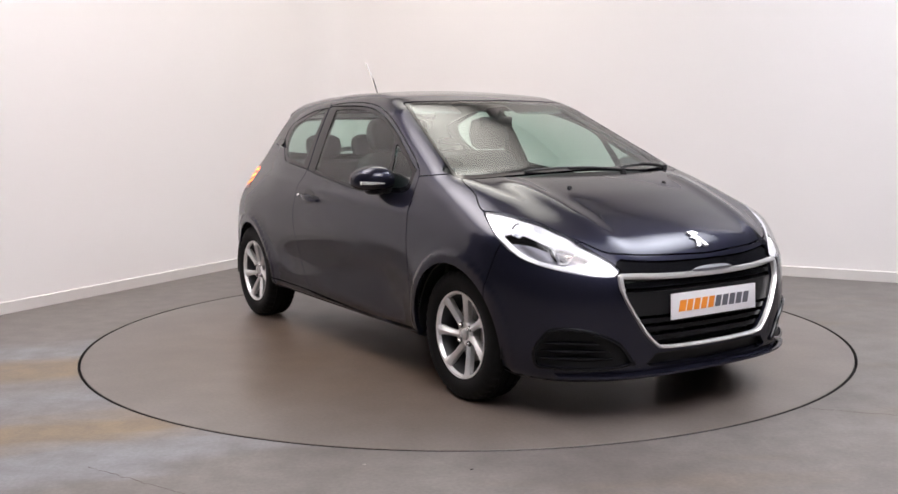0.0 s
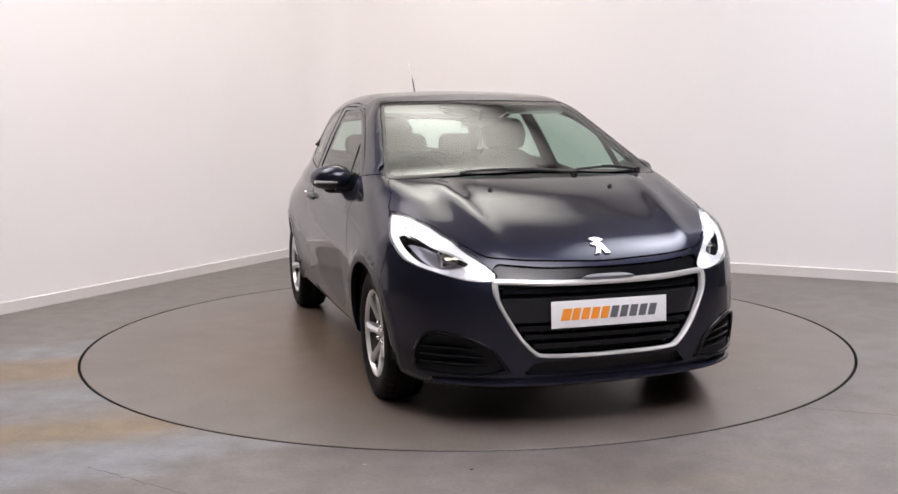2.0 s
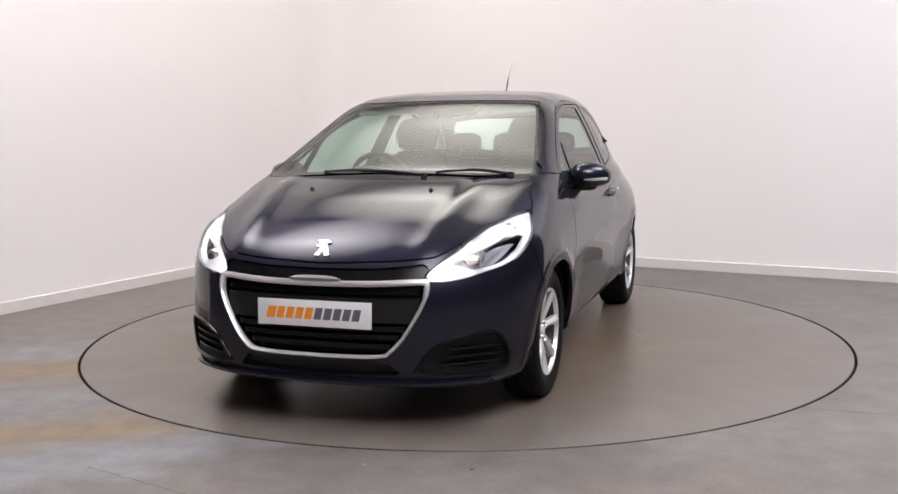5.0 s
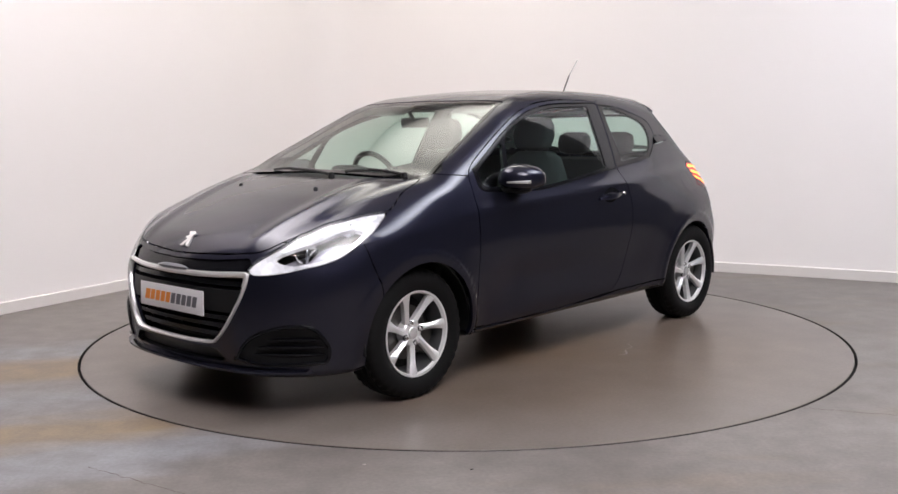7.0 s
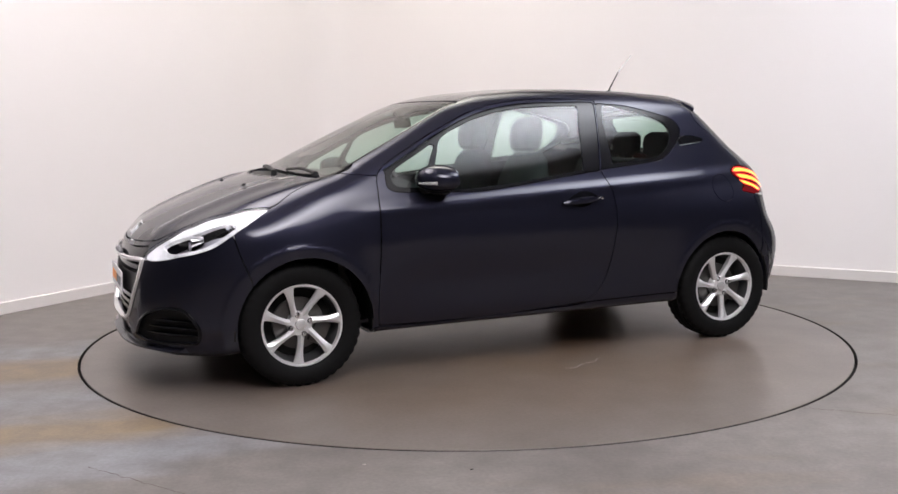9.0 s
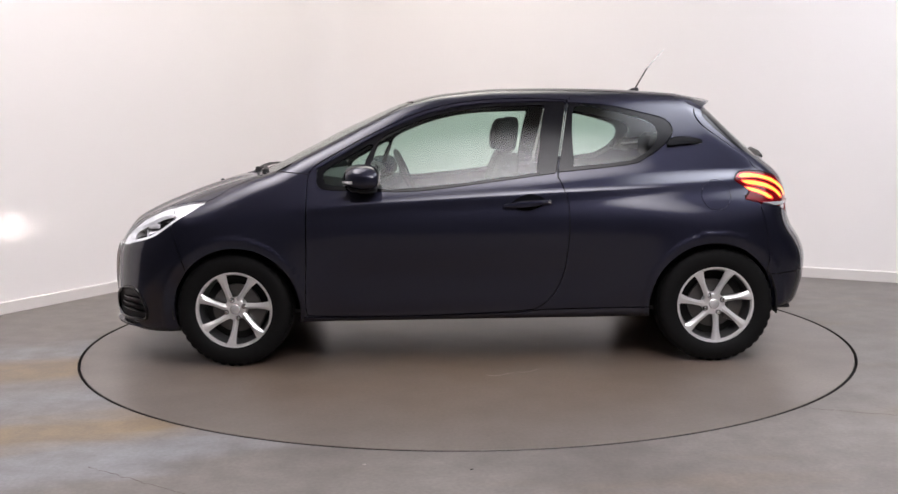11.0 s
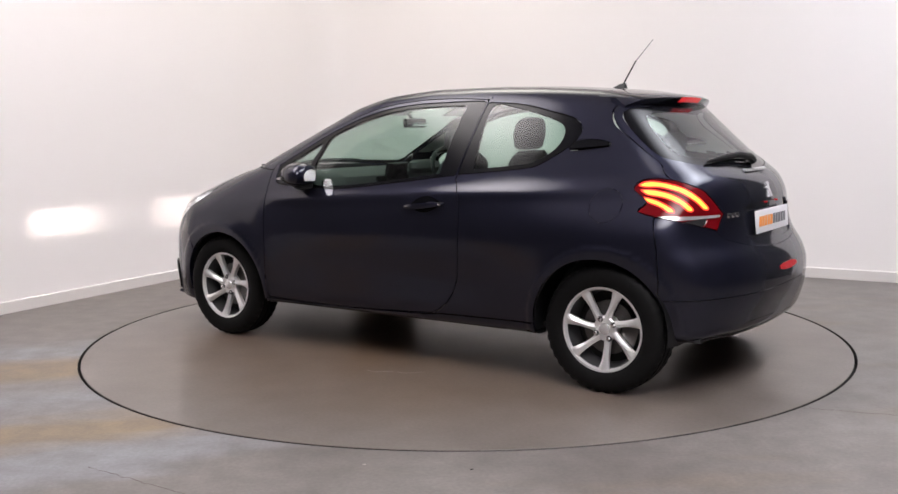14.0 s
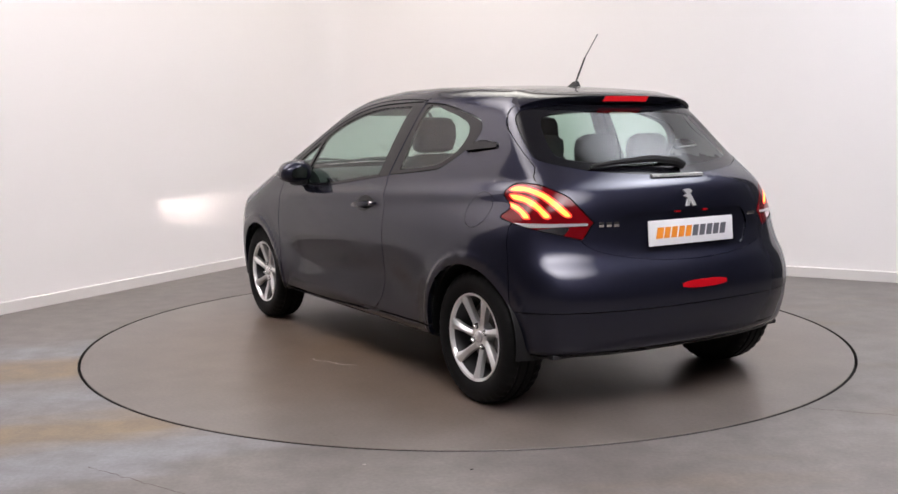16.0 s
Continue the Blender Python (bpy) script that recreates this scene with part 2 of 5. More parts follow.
H_ROOM = 4.4
def build_room():
    path = corner_path(5.6, 6.4)
    tagged(wall_strip("wall_white", path, 0.0, H_ROOM, 0.15, WHITEWALL), "plain white painted walls meeting in a rounded corner", "wall")
    # skirting
    P = [Vector(p) for p in path]
    inner = []
    for i, p in enumerate(P):
        d = (P[min(i + 1, len(P) - 1)] - P[max(i - 1, 0)]).normalized()
        inner.append(p + Vector((d.y, -d.x)) * 0.016)
    rings = [[(b.x, b.y, 0.0), (b.x, b.y, 0.078), (0.5 * (a.x + b.x), 0.5 * (a.y + b.y), 0.084), (a.x, a.y, 0.084), (a.x, a.y, 0.0)] for a, b in zip(P, inner)]
    tagged(part("baseboard", loft(rings), SKIRT), "white painted skirting board along the wall", "skirting", kind="structure")
    # unseen walls added behind and beside the camera close the room
    a, b = P[0], P[-1]
    b2, a2 = b + DR * 6.6, a + DL * 6.4
    right, left = b2 + DL * 11.0, a2 + DR * 2.0
    # their dark grey stands for unlit space that the car's sides reflect
    tagged(wall_strip("wall_unseen", [(p.x, p.y) for p in (b, b2, right, left, a2, a)], 0.0, H_ROOM, 0.15, UNSEENWALL), "unseen dark grey wall, added so that the car reflects dark", "wall")
    bm = box_bm(-13, 13, -13, 13, H_ROOM, H_ROOM + 0.1)
    tagged(part("ceiling", bm, CEILING), "plain white ceiling", "ceiling", kind="structure")
    # floor with a round opening for the turntable
    bm = bmesh.new()
    n = 160
    inner = [bm.verts.new(((R_TABLE + 0.008) * math.cos(2 * math.pi * k / n), (R_TABLE + 0.008) * math.sin(2 * math.pi * k / n), 0)) for k in range(n)]
    low = [bm.verts.new((v.co.x, v.co.y, -0.12)) for v in inner]
    outer = []
    for k in range(n):
        x, y = math.cos(2 * math.pi * k / n), math.sin(2 * math.pi * k / n)
        s = 14 / max(abs(x), abs(y))
        outer.append(bm.verts.new((x * s, y * s, 0)))
    for k in range(n):
        j = (k + 1) % n
        bm.faces.new((inner[k], outer[k], outer[j], inner[j]))
        bm.faces.new((low[k], inner[k], inner[j], low[j]))
    tagged(part("floor", bm, FLOOR, smooth=False), "worn grey painted concrete floor with brown smears", "floor", kind="structure")
    bm = bmesh.new()
    bmesh.ops.create_circle(bm, cap_ends=True, segments=64, radius=R_TABLE + 0.3, matrix=Matrix.Translation((0, 0, -0.121)))
    tagged(part("turntable_pit", bm, PIT), "dark pit below the turntable", "pit", kind="structure")


def build_turntable():
    n = 160
    r = R_TABLE - 0.008
    prof = [(0.0, -0.08), (r, -0.08), (r, -0.003), (r - 0.003, 0.0)]
    bm = bmesh.new()
    rings = [[bm.verts.new((q * math.cos(2 * math.pi * k / n), q * math.sin(2 * math.pi * k / n), z)) for k in range(n)] for q, z in prof[1:]]
    for a, b in zip(rings, rings[1:]):
        for k in range(n):
            bm.faces.new((a[k], a[(k + 1) % n], b[(k + 1) % n], b[k]))
    bm.faces.new(rings[-1])
    bm.faces.new(rings[0][::-1])
    table = tagged(part("turntable", bm, DISC), "round grey turntable set flush in the floor", "turntable")
    # near-black channel added along the gap, standing for the shade inside it
    gap_ring = lathe([(r + 0.0005, -0.05), (R_TABLE + 0.0075, -0.05), (R_TABLE + 0.0075, -0.0015), (R_TABLE + 0.006, -0.0015), (R_TABLE + 0.006, -0.048), (r + 0.002, -0.048), (r + 0.002, -0.0015), (r + 0.0005, -0.0015)], n, "z")
    part("gap_shade", gap_ring, PIT, table, "black ring added for the shade in the edge gap")
    return table


build_room()
turntable = build_turntable()


def lamp_panel(x, y, sx, sy, colour, power):
    """A ceiling softbox: a shallow tray with a diffuser that is brightest in its middle."""
    m, nt, b = nodes_of("lit_diffuser")
    tc = nt.nodes.new("ShaderNodeTexCoord")
    mp = nt.nodes.new("ShaderNodeMapping")
    mp.inputs["Scale"].default_value = (2 / sx, 2 / sy, 0)
    gr = nt.nodes.new("ShaderNodeTexGradient")
    gr.gradient_type = "SPHERICAL"
    mul = nt.nodes.new("ShaderNodeMath")
    mul.operation = "MULTIPLY"
    mul.inputs[1].default_value = power
    nt.links.new(tc.outputs["Object"], mp.inputs[0])
    nt.links.new(mp.outputs[0], gr.inputs[0])
    nt.links.new(gr.outputs["Fac"], mul.inputs[0])
    nt.links.new(mul.outputs[0], b.inputs["Emission Strength"])
    b.inputs["Emission Color"].default_value = (*colour, 1)
    b.inputs["Base Color"].default_value = (0.8, 0.8, 0.8, 1)
    box = part("ceiling_lamp", box_bm(-sx / 2 - 0.03, sx / 2 + 0.03, -sy / 2 - 0.03, sy / 2 + 0.03, 0.0, 0.05, 0.008), CEILING)
    box.matrix_world = Matrix.Translation((x, y, H_ROOM - 0.05)) @ Matrix.Rotation(math.atan2(DR.y, DR.x), 4, "Z")
    part("diffuser", box_bm(-sx / 2, sx / 2, -sy / 2, sy / 2, -0.004, 0.0005), m, box, "glowing white diffuser", smooth=False)
    return tagged(box, "large white ceiling softbox with a glowing diffuser", "ceiling lamp", "ceiling softboxes")


lamp_panel(-0.2, 2.0, 4.2, 2.6, (1.0, 0.96, 0.88), 4.2)
lamp_panel(3.4, -0.8, 2.9, 5.4, (0.90, 0.92, 1.0), 9.6)
lamp_panel(-2.3, -0.6, 3.0, 4.6, (1.0, 0.935, 0.94), 7.5)
lamp_panel(1.2, -5.2, 5.2, 4.8, (0.97, 0.93, 0.97), 10.5)


def scuff(points, width, seed):
    """A thin uneven smear of pale paint on the turntable."""
    rnd = random.Random(seed)
    rings = []
    for i, (x, y) in enumerate(points):
        j = points[min(i + 1, len(points) - 1)]
        k = points[max(i - 1, 0)]
        d = Vector((j[0] - k[0], j[1] - k[1])).normalized()
        w = width * rnd.uniform(0.35, 1.0) * (0.25 if i in (0, len(points) - 1) else 1)
        rings.append([(x - d.y * w, y + d.x * w, 0.0003), (x - d.y * w * 0.6, y + d.x * w * 0.6, 0.0012), (x + d.y * w * 0.6, y - d.x * w * 0.6, 0.0012), (x + d.y * w, y - d.x * w, 0.0003)])
    part("scuff_mark", loft(rings), SCUFF, turntable, "pale scuff on the turntable")


for k, (r, a0, a1, w) in enumerate(((1.05, 95, 103, 0.007), (1.02, 104, 112, 0.005), (1.55, 150, 154, 0.004), (1.62, 215, 218, 0.004))):
    scuff([((r + 0.02 * math.sin(5 * t)) * math.cos(radians(a0 + (a1 - a0) * t)), (r + 0.02 * math.sin(5 * t)) * math.sin(radians(a0 + (a1 - a0) * t))) for t in np.linspace(0, 1, 9)], w, k)
# hairline cracks in the floor
for k, ((x0, y0), (x1, y1)) in enumerate((((-1.41, -2.37), (-0.80, -2.76)), ((1.47, -1.65), (2.6, -2.05)))):
    rnd = random.Random(30 + k)
    rings = []
    for t in np.linspace(0, 1, 24):
        w, j = rnd.uniform(0.0005, 0.0016), rnd.uniform(-0.008, 0.008)
        cx, cy = x0 + (x1 - x0) * t, y0 + (y1 - y0) * t + j
        rings.append([(cx, cy - w, 0.0002), (cx, cy - w * 0.5, 0.0008), (cx, cy + w * 0.5, 0.0008), (cx, cy + w, 0.0002)])
    part("crack", loft(rings), CRACK, bpy.data.objects["floor"], "dark hairline crack")
# flakes of paint lying on the floor
for x, y, q in ((-0.38, -2.36, 0.007), (0.02, -2.42, 0.006)):
    fl = part("paint_flake", box_bm(-q, q, -q * 0.6, q * 0.6, 0.0, 0.002, 0.0006), SCUFF if x < 0 else PIT)
    fl.location = (x, y, 0.0)
    tagged(fl, "tiny flake of debris lying on the grey floor", "debris", "floor flakes")
# ---- the car's skin: a smooth solid from side, plan and cross-section curves ----
CAR_T = np.arange(-3.0, 3.0, 0.005)


def curve(keys, soft=0.035):
    """A smooth curve through pairs of (where, value), softened over some centimetres."""
    k = np.array(keys, float)
    k = k[np.argsort(k[:, 0])]
    v = np.interp(CAR_T, k[:, 0], k[:, 1])
    if soft:
        g = np.exp(-0.5 * (np.arange(-60, 61) * 0.005 / soft) ** 2)
        v = np.convolve(np.pad(v, 60, mode="edge"), g / g.sum(), mode="valid")
    return lambda x: np.interp(x, CAR_T, v)


TOP = curve([(2.6, 0.20), (2.10, 0.60), (1.99, 0.712), (1.88, 0.785), (1.753, 0.848), (1.53, 0.936), (1.347, 0.991), (1.16, 1.035), (0.912, 1.160), (0.697, 1.267),
             (0.415, 1.388), (0.207, 1.438), (-0.10, 1.466), (-0.44, 1.468), (-0.775, 1.458), (-1.107, 1.434), (-1.35, 1.395), (-2.6, 1.20)], 0.045)
FRONT = curve([(0.0, 1.97), (0.17, 2.00), (0.22, 2.035), (0.30, 2.045), (0.43, 2.045), (0.54, 2.04), (0.62, 2.03), (0.70, 2.00), (0.78, 1.97), (1.5, 1.9)], 0.02)
REAR = curve([(0.0, -1.70), (0.22, -1.80), (0.30, -1.855), (0.42, -1.89), (0.55, -1.89), (0.64, -1.855), (0.69, -1.812), (0.76, -1.788), (0.90, -1.780), (0.99, -1.745),
              (1.09, -1.615), (1.25, -1.44), (1.36, -1.325), (1.5, -1.18)], 0.025)
SIDE = curve([(0.0, 0.76), (0.20, 0.800), (0.30, 0.832), (0.42, 0.850), (0.55, 0.862), (0.68, 0.868), (0.78, 0.862), (0.85, 0.848), (0.92, 0.828), (0.98, 0.802), (1.04, 0.775),
              (1.12, 0.738), (1.20, 0.700), (1.30, 0.648), (1.38, 0.600), (1.46, 0.545), (1.6, 0.44)], 0.025)
TAPER_LOW = curve([(2.3, 0.16), (2.0, 0.085), (1.8, 0.048), (1.6, 0.022), (1.3, 0.004), (0.9, 0.0), (-0.9, 0.0), (-1.2, 0.008), (-1.5, 0.040), (-1.8, 0.11), (-2.1, 0.22)], 0.10)
TAPER_UP = curve([(2.3, 0.35), (1.9, 0.22), (1.5, 0.085), (1.1, 0.012), (0.6, 0.0), (-0.4, 0.0), (-0.9, 0.028), (-1.3, 0.085), (-1.7, 0.17), (-2.1, 0.29)], 0.10)
BOTTOM = curve([(2.2, 0.175), (1.9, 0.170), (1.6, 0.175), (1.2, 0.225), (-1.2, 0.24), (-1.6, 0.26), (-2.1, 0.27)], 0.05)
WHEEL_X, WHEEL_Z, WHEEL_R = 1.269, 0.302, 0.306


def smax(a, b, k):
    h = np.maximum(k - np.abs(a - b), 0) / k
    return np.maximum(a, b) + h * h * k * 0.25


def blend(z, a, b):
    t = np.clip((z - a) / (b - a), 0, 1)
    return t * t * (3 - 2 * t)


def half_width(x, z):
    up = blend(z, 0.72, 1.02)
    w = SIDE(z) - TAPER_LOW(x) * (1 - up) - TAPER_UP(x) * up
    for wx in (WHEEL_X, -WHEEL_X):                       # arch flares
        r = np.hypot(x - wx, z - WHEEL_Z)
        w = w + 0.007 * np.exp(-((r - 0.38) / 0.06) ** 2) + 0.0065 * (1 - blend(r, 0.376, 0.402))
    # scooped lower door and the crease at handle height
    mid = blend(x, -1.0, -0.5) * (1 - blend(x, 0.55, 0.95))
    w = w - 0.022 * mid * np.exp(-((z - 0.47) / 0.14) ** 2)
    w = w + 0.010 * np.exp(-((z - (0.885 - 0.055 * x)) / 0.035) ** 2) * blend(x, -1.7, -1.3) * (1 - blend(x, 0.7, 1.1))
    return w


def body(p):
    """Negative inside the car's skin; p is an (n, 3) array in the car's space."""
    x, y, z = p[:, 0], np.abs(p[:, 1]), p[:, 2]
    y2 = p[:, 1] ** 2
    xt = x + (0.20 + 0.06 * blend(x, 0.9, 1.25)) * y2 * blend(x, 0.0, 0.7)
    hood = blend(x, 1.15, 1.35) * (1 - blend(x, 1.85, 2.0))
    zt = TOP(xt) - 0.052 * y2 * (1 - blend(x, 0.5, 1.2)) - 0.018 * y2
    zt = zt + hood * 0.012 * np.exp(-((y - 0.43 - 0.12 * (1.9 - x)) / 0.055) ** 2)      # bonnet ridges
    slope = (TOP(xt + 0.02) - TOP(xt - 0.02)) / 0.04
    top = (z - zt) / np.sqrt(1 + slope * slope)
    side = (y - half_width(x, z)) * 0.96
    front = x - FRONT(z) + 0.14 * y2 + 0.62 * y2 ** 2
    rs = (REAR(z + 0.02) - REAR(z - 0.02)) / 0.04
    rear = (REAR(z) + (0.13 + 0.10 * blend(z, 0.7, 1.2)) * y2 + 0.30 * y2 ** 2 - x) / np.sqrt(1 + rs * rs)
    low = BOTTOM(x) - z
    ks = 0.085 + 0.065 * blend(x, 1.0, 1.5)
    d = smax(top, side, ks)
    d = smax(d, front, 0.09)
    d = smax(d, rear, 0.07)
    return smax(d, low, 0.05)


def gradient(p, e=0.004):
    g = np.empty_like(p)
    for i in range(3):
        q = p.copy()
        q[:, i] += e
        a = body(q)
        q[:, i] -= 2 * e
        g[:, i] = (a - body(q)) / (2 * e)
    return g


def onto(p, offset=0.0, steps=4):
    """Moves points onto the skin, or to a distance from it."""
    p = np.array(p, float)
    for _ in range(steps):
        g = gradient(p)
        p = p - g * ((body(p) - offset) / np.maximum((g * g).sum(1), 0.05))[:, None]
    return p


def skin_mesh(h):
    """Surface nets over the solid."""
    xs, ys, zs = np.arange(-2.05, 2.15, h), (np.arange(-int(0.99 / h), int(0.99 / h)) + 0.5) * h, np.arange(0.05, 1.56, h)
    X, Y, Z = np.meshgrid(xs, ys, zs, indexing="ij")
    F = body(np.stack([X.ravel(), Y.ravel(), Z.ravel()], 1)).reshape(X.shape)
    S = F < 0
    c = sum(S[i:len(xs) - 1 + i, j:len(ys) - 1 + j, k:len(zs) - 1 + k].astype(int) for i in (0, 1) for j in (0, 1) for k in (0, 1))
    cells = np.argwhere((c > 0) & (c < 8))
    ids = -np.ones(c.shape, int)
    ids[tuple(cells.T)] = np.arange(len(cells))
    V = np.stack([xs[cells[:, 0]] + h / 2, ys[cells[:, 1]] + h / 2, zs[cells[:, 2]] + h / 2], 1)
    faces = []
    for ax in range(3):
        a, b = [i for i in range(3) if i != ax]
        s0 = [slice(1, -1)] * 3
        s0[ax] = slice(0, -1)
        s1 = list(s0)
        s1[ax] = slice(1, None)
        A, B = S[tuple(s0)], S[tuple(s1)]
        e = np.argwhere(A != B)
        inside = A[tuple(e.T)]
        o = [1, 1, 1]
        o[ax] = 0
        e = e + o
        q = []
        for da, db in ((-1, -1), (0, -1), (0, 0), (-1, 0)):
            f = e.copy()
            f[:, a] += da
            f[:, b] += db
            q.append(ids[tuple(f.T)])
        q = np.stack(q, 1)
        flip = inside if ax == 1 else ~inside
        q[flip] = q[flip][:, ::-1]
        faces.append(q)
    faces = np.concatenate(faces)
    faces = faces[(faces >= 0).all(1)]
    for _ in range(3):        # even out, then settle on the surface
        acc, num = np.zeros_like(V), np.zeros(len(V))
        for i in range(4):
            for j in (1, 3):
                np.add.at(acc, faces[:, i], V[faces[:, (i + j) % 4]])
                np.add.at(num, faces[:, i], 1)
        V = onto(0.5 * V + 0.5 * acc / num[:, None], steps=2)
    return onto(V), faces


# ---- panels are cut out of the skin along outlines ----
def outline(points, closed=True, per=6):
    """A smooth closed outline through 2-D points; a point given twice is a sharp corner."""
    P = np.array(points, float)
    n = len(P)
    out = []
    for i in range(n):
        p0, p1, p2, p3 = P[i - 1], P[i], P[(i + 1) % n], P[(i + 2) % n]
        for k in range(per):
            t = k / per
            d1, d2 = 0.45 * (p2 - p0), 0.45 * (p3 - p1)
            out.append((2 * t**3 - 3 * t**2 + 1) * p1 + (t**3 - 2 * t**2 + t) * d1 + (-2 * t**3 + 3 * t**2) * p2 + (t**3 - t**2) * d2)
    return np.array(out)


def mirrored(points):
    """Both halves of an outline given for one side, first and last point on the centre line."""
    return list(points) + [(-a, b) for a, b in points[-2:0:-1]]


def distance(poly, q):
    """Signed distance to a closed outline, negative inside."""
    a, b = poly, np.roll(poly, -1, 0)
    ab = b - a
    keep = (ab ** 2).sum(1) > 1e-12
    a, b, ab = a[keep], b[keep], ab[keep]
    best = np.full(len(q), 9.0)
    inside = np.zeros(len(q), bool)
    for s, e, d in zip(a, b, ab):
        r = q - s
        t = np.clip((r @ d) / (d @ d), 0, 1)
        best = np.minimum(best, ((r - t[:, None] * d) ** 2).sum(1))
        cross = (s[1] > q[:, 1]) != (e[1] > q[:, 1])
        if d[1]:
            inside ^= cross & (q[:, 0] < d[0] * (q[:, 1] - s[1]) / d[1] + s[0])
    return np.where(inside, -1, 1) * np.sqrt(best)


VIEWS = {"side": lambda p: np.stack([p[:, 0], p[:, 2]], 1),
         "end": lambda p: np.stack([p[:, 1], p[:, 2]], 1),
         "top": lambda p: np.stack([p[:, 1], p[:, 0]], 1),
         "nose": lambda p: np.stack([(np.abs(p[:, 1]) - p[:, 0]) * 0.70711, p[:, 2]], 1),
         "tail": lambda p: np.stack([(-p[:, 0] - np.abs(p[:, 1])) * 0.70711, p[:, 2]], 1)}


class Skin:
    """The car's skin as polygons, each with the name of its panel."""

    def __init__(self, V, F):
        self.V = [tuple(v) for v in V]
        self.F = F.tolist()
        self.name = ["shell"] * len(self.F)
        self.P, self.N = np.zeros((0, 3)), np.zeros((0, 3))

    def where(self, poly, view):
        return lambda p: distance(poly, VIEWS[view](p))

    def split(self, field, level, sources, name, zone):
        """Cuts the faces of the source panels along field = level; those below it become the named panel."""
        V = np.array(self.V)
        ok = zone(V)
        cand = [i for i, f in enumerate(self.F) if self.name[i] in sources and ok[f].all()]
        if not cand:
            return
        used = np.unique(np.concatenate([self.F[i] for i in cand]))
        val = np.full(len(V), 9.0)
        val[used] = field(V[used]) - level
        val[np.abs(val) < 3e-4] = 3e-4
        made = {}
        for i in cand:
            f = self.F[i]
            s = [val[v] < 0 for v in f]
            if all(s):
                self.name[i] = name
                continue
            if not any(s):
                continue
            neg, pos = [], []
            for k, v in enumerate(f):
                w = f[(k + 1) % len(f)]
                (neg if s[k] else pos).append(v)
                if s[k] != s[(k + 1) % len(f)]:
                    key = (min(v, w), max(v, w))
                    if key not in made:
                        t = val[v] / (val[v] - val[w])
                        a, b = self.V[v], self.V[w]
                        made[key] = len(self.V)
                        self.V.append(tuple(a[c] + t * (b[c] - a[c]) for c in range(3)))
                    neg.append(made[key])
                    pos.append(made[key])
            self.F[i] = pos
            self.F.append(neg)
            self.name.append(name)

    def panel(self, name, poly, view, zone, sources=("shell",), gap=0.0025, smooth=True):
        """A panel inside an outline, with an open joint round it."""
        f = self.where(outline(poly) if smooth else np.array(poly, float), view)
        self.split(f, -gap, sources, name, zone)
        if gap:
            self.split(f, gap, sources, "joint", zone)

    def refine(self, names):
        """Divides the faces of some panels into smaller ones."""
        mid, out, labels = {}, [], []
        for f, n in zip(self.F, self.name):
            if n not in names:
                out.append(f)
                labels.append(n)
                continue
            c = len(self.V)
            self.V.append(tuple(np.mean([self.V[v] for v in f], 0)))
            ms = []
            for a, b in zip(f, f[1:] + f[:1]):
                key = (min(a, b), max(a, b))
                if key not in mid:
                    mid[key] = len(self.V)
                    self.V.append(tuple((p + q) / 2 for p, q in zip(self.V[a], self.V[b])))
                ms.append(mid[key])
            for i, v in enumerate(f):
                out.append([v, ms[i], c, ms[i - 1]])
                labels.append(n)
        self.F, self.name = out, labels

    def settle(self):
        done = len(self.P)
        if done == len(self.V):
            return
        fresh = onto(np.array(self.V[done:]), steps=2)
        g = gradient(fresh)
        self.P = np.concatenate([self.P, fresh])
        self.N = np.concatenate([self.N, g / np.linalg.norm(g, axis=1)[:, None]])

    def faces(self, name, keep=lambda c: True):
        return [f for f, n in zip(self.F, self.name) if n == name and keep(self.P[f].mean(0))]

    def mesh(self, name, faces, rise=0.0, depth=0.016, flip=False):
        """A panel's mesh at a height over the skin, with its rim turned inwards by a depth."""
        used = sorted({v for f in faces for v in f})
        ix = {v: i for i, v in enumerate(used)}
        P, N = self.P[used], self.N[used]
        up = rise(P) if callable(rise) else np.full(len(used), rise)
        Q = P + N * np.asarray(up)[:, None]
        fs = [[ix[v] for v in f] for f in faces]
        if flip:
            fs = [f[::-1] for f in fs]
        Vs, Ns = Q, (-N if flip else N)
        if depth:
            count = {}
            for f in fs:
                for a, b in zip(f, f[1:] + f[:1]):
                    count[(a, b)] = 1
            rim = [(a, b) for a, b in count if (b, a) not in count]
            ring = sorted({v for e in rim for v in e})
            r0 = {v: len(Q) + i for i, v in enumerate(ring)}
            r1 = {v: len(Q) + len(ring) + i for i, v in enumerate(ring)}
            inner = Q[ring] - N[ring] * depth
            out = np.zeros((len(ring), 3))
            at = {v: i for i, v in enumerate(ring)}
            for a, b in rim:
                d = np.cross(Q[b] - Q[a], N[a])
                d = d / (np.linalg.norm(d) + 1e-9)
                out[at[a]] += d
                out[at[b]] += d
                fs.append([r0[b], r0[a], r1[a], r1[b]])
            out /= np.linalg.norm(out, axis=1)[:, None] + 1e-9
            Vs = np.concatenate([Q, Q[ring], inner])
            Ns = np.concatenate([Ns, out, out])
        me = mesh_from(name, Vs, fs)
        me.normals_split_custom_set_from_vertices([tuple(n) for n in Ns])
        return me


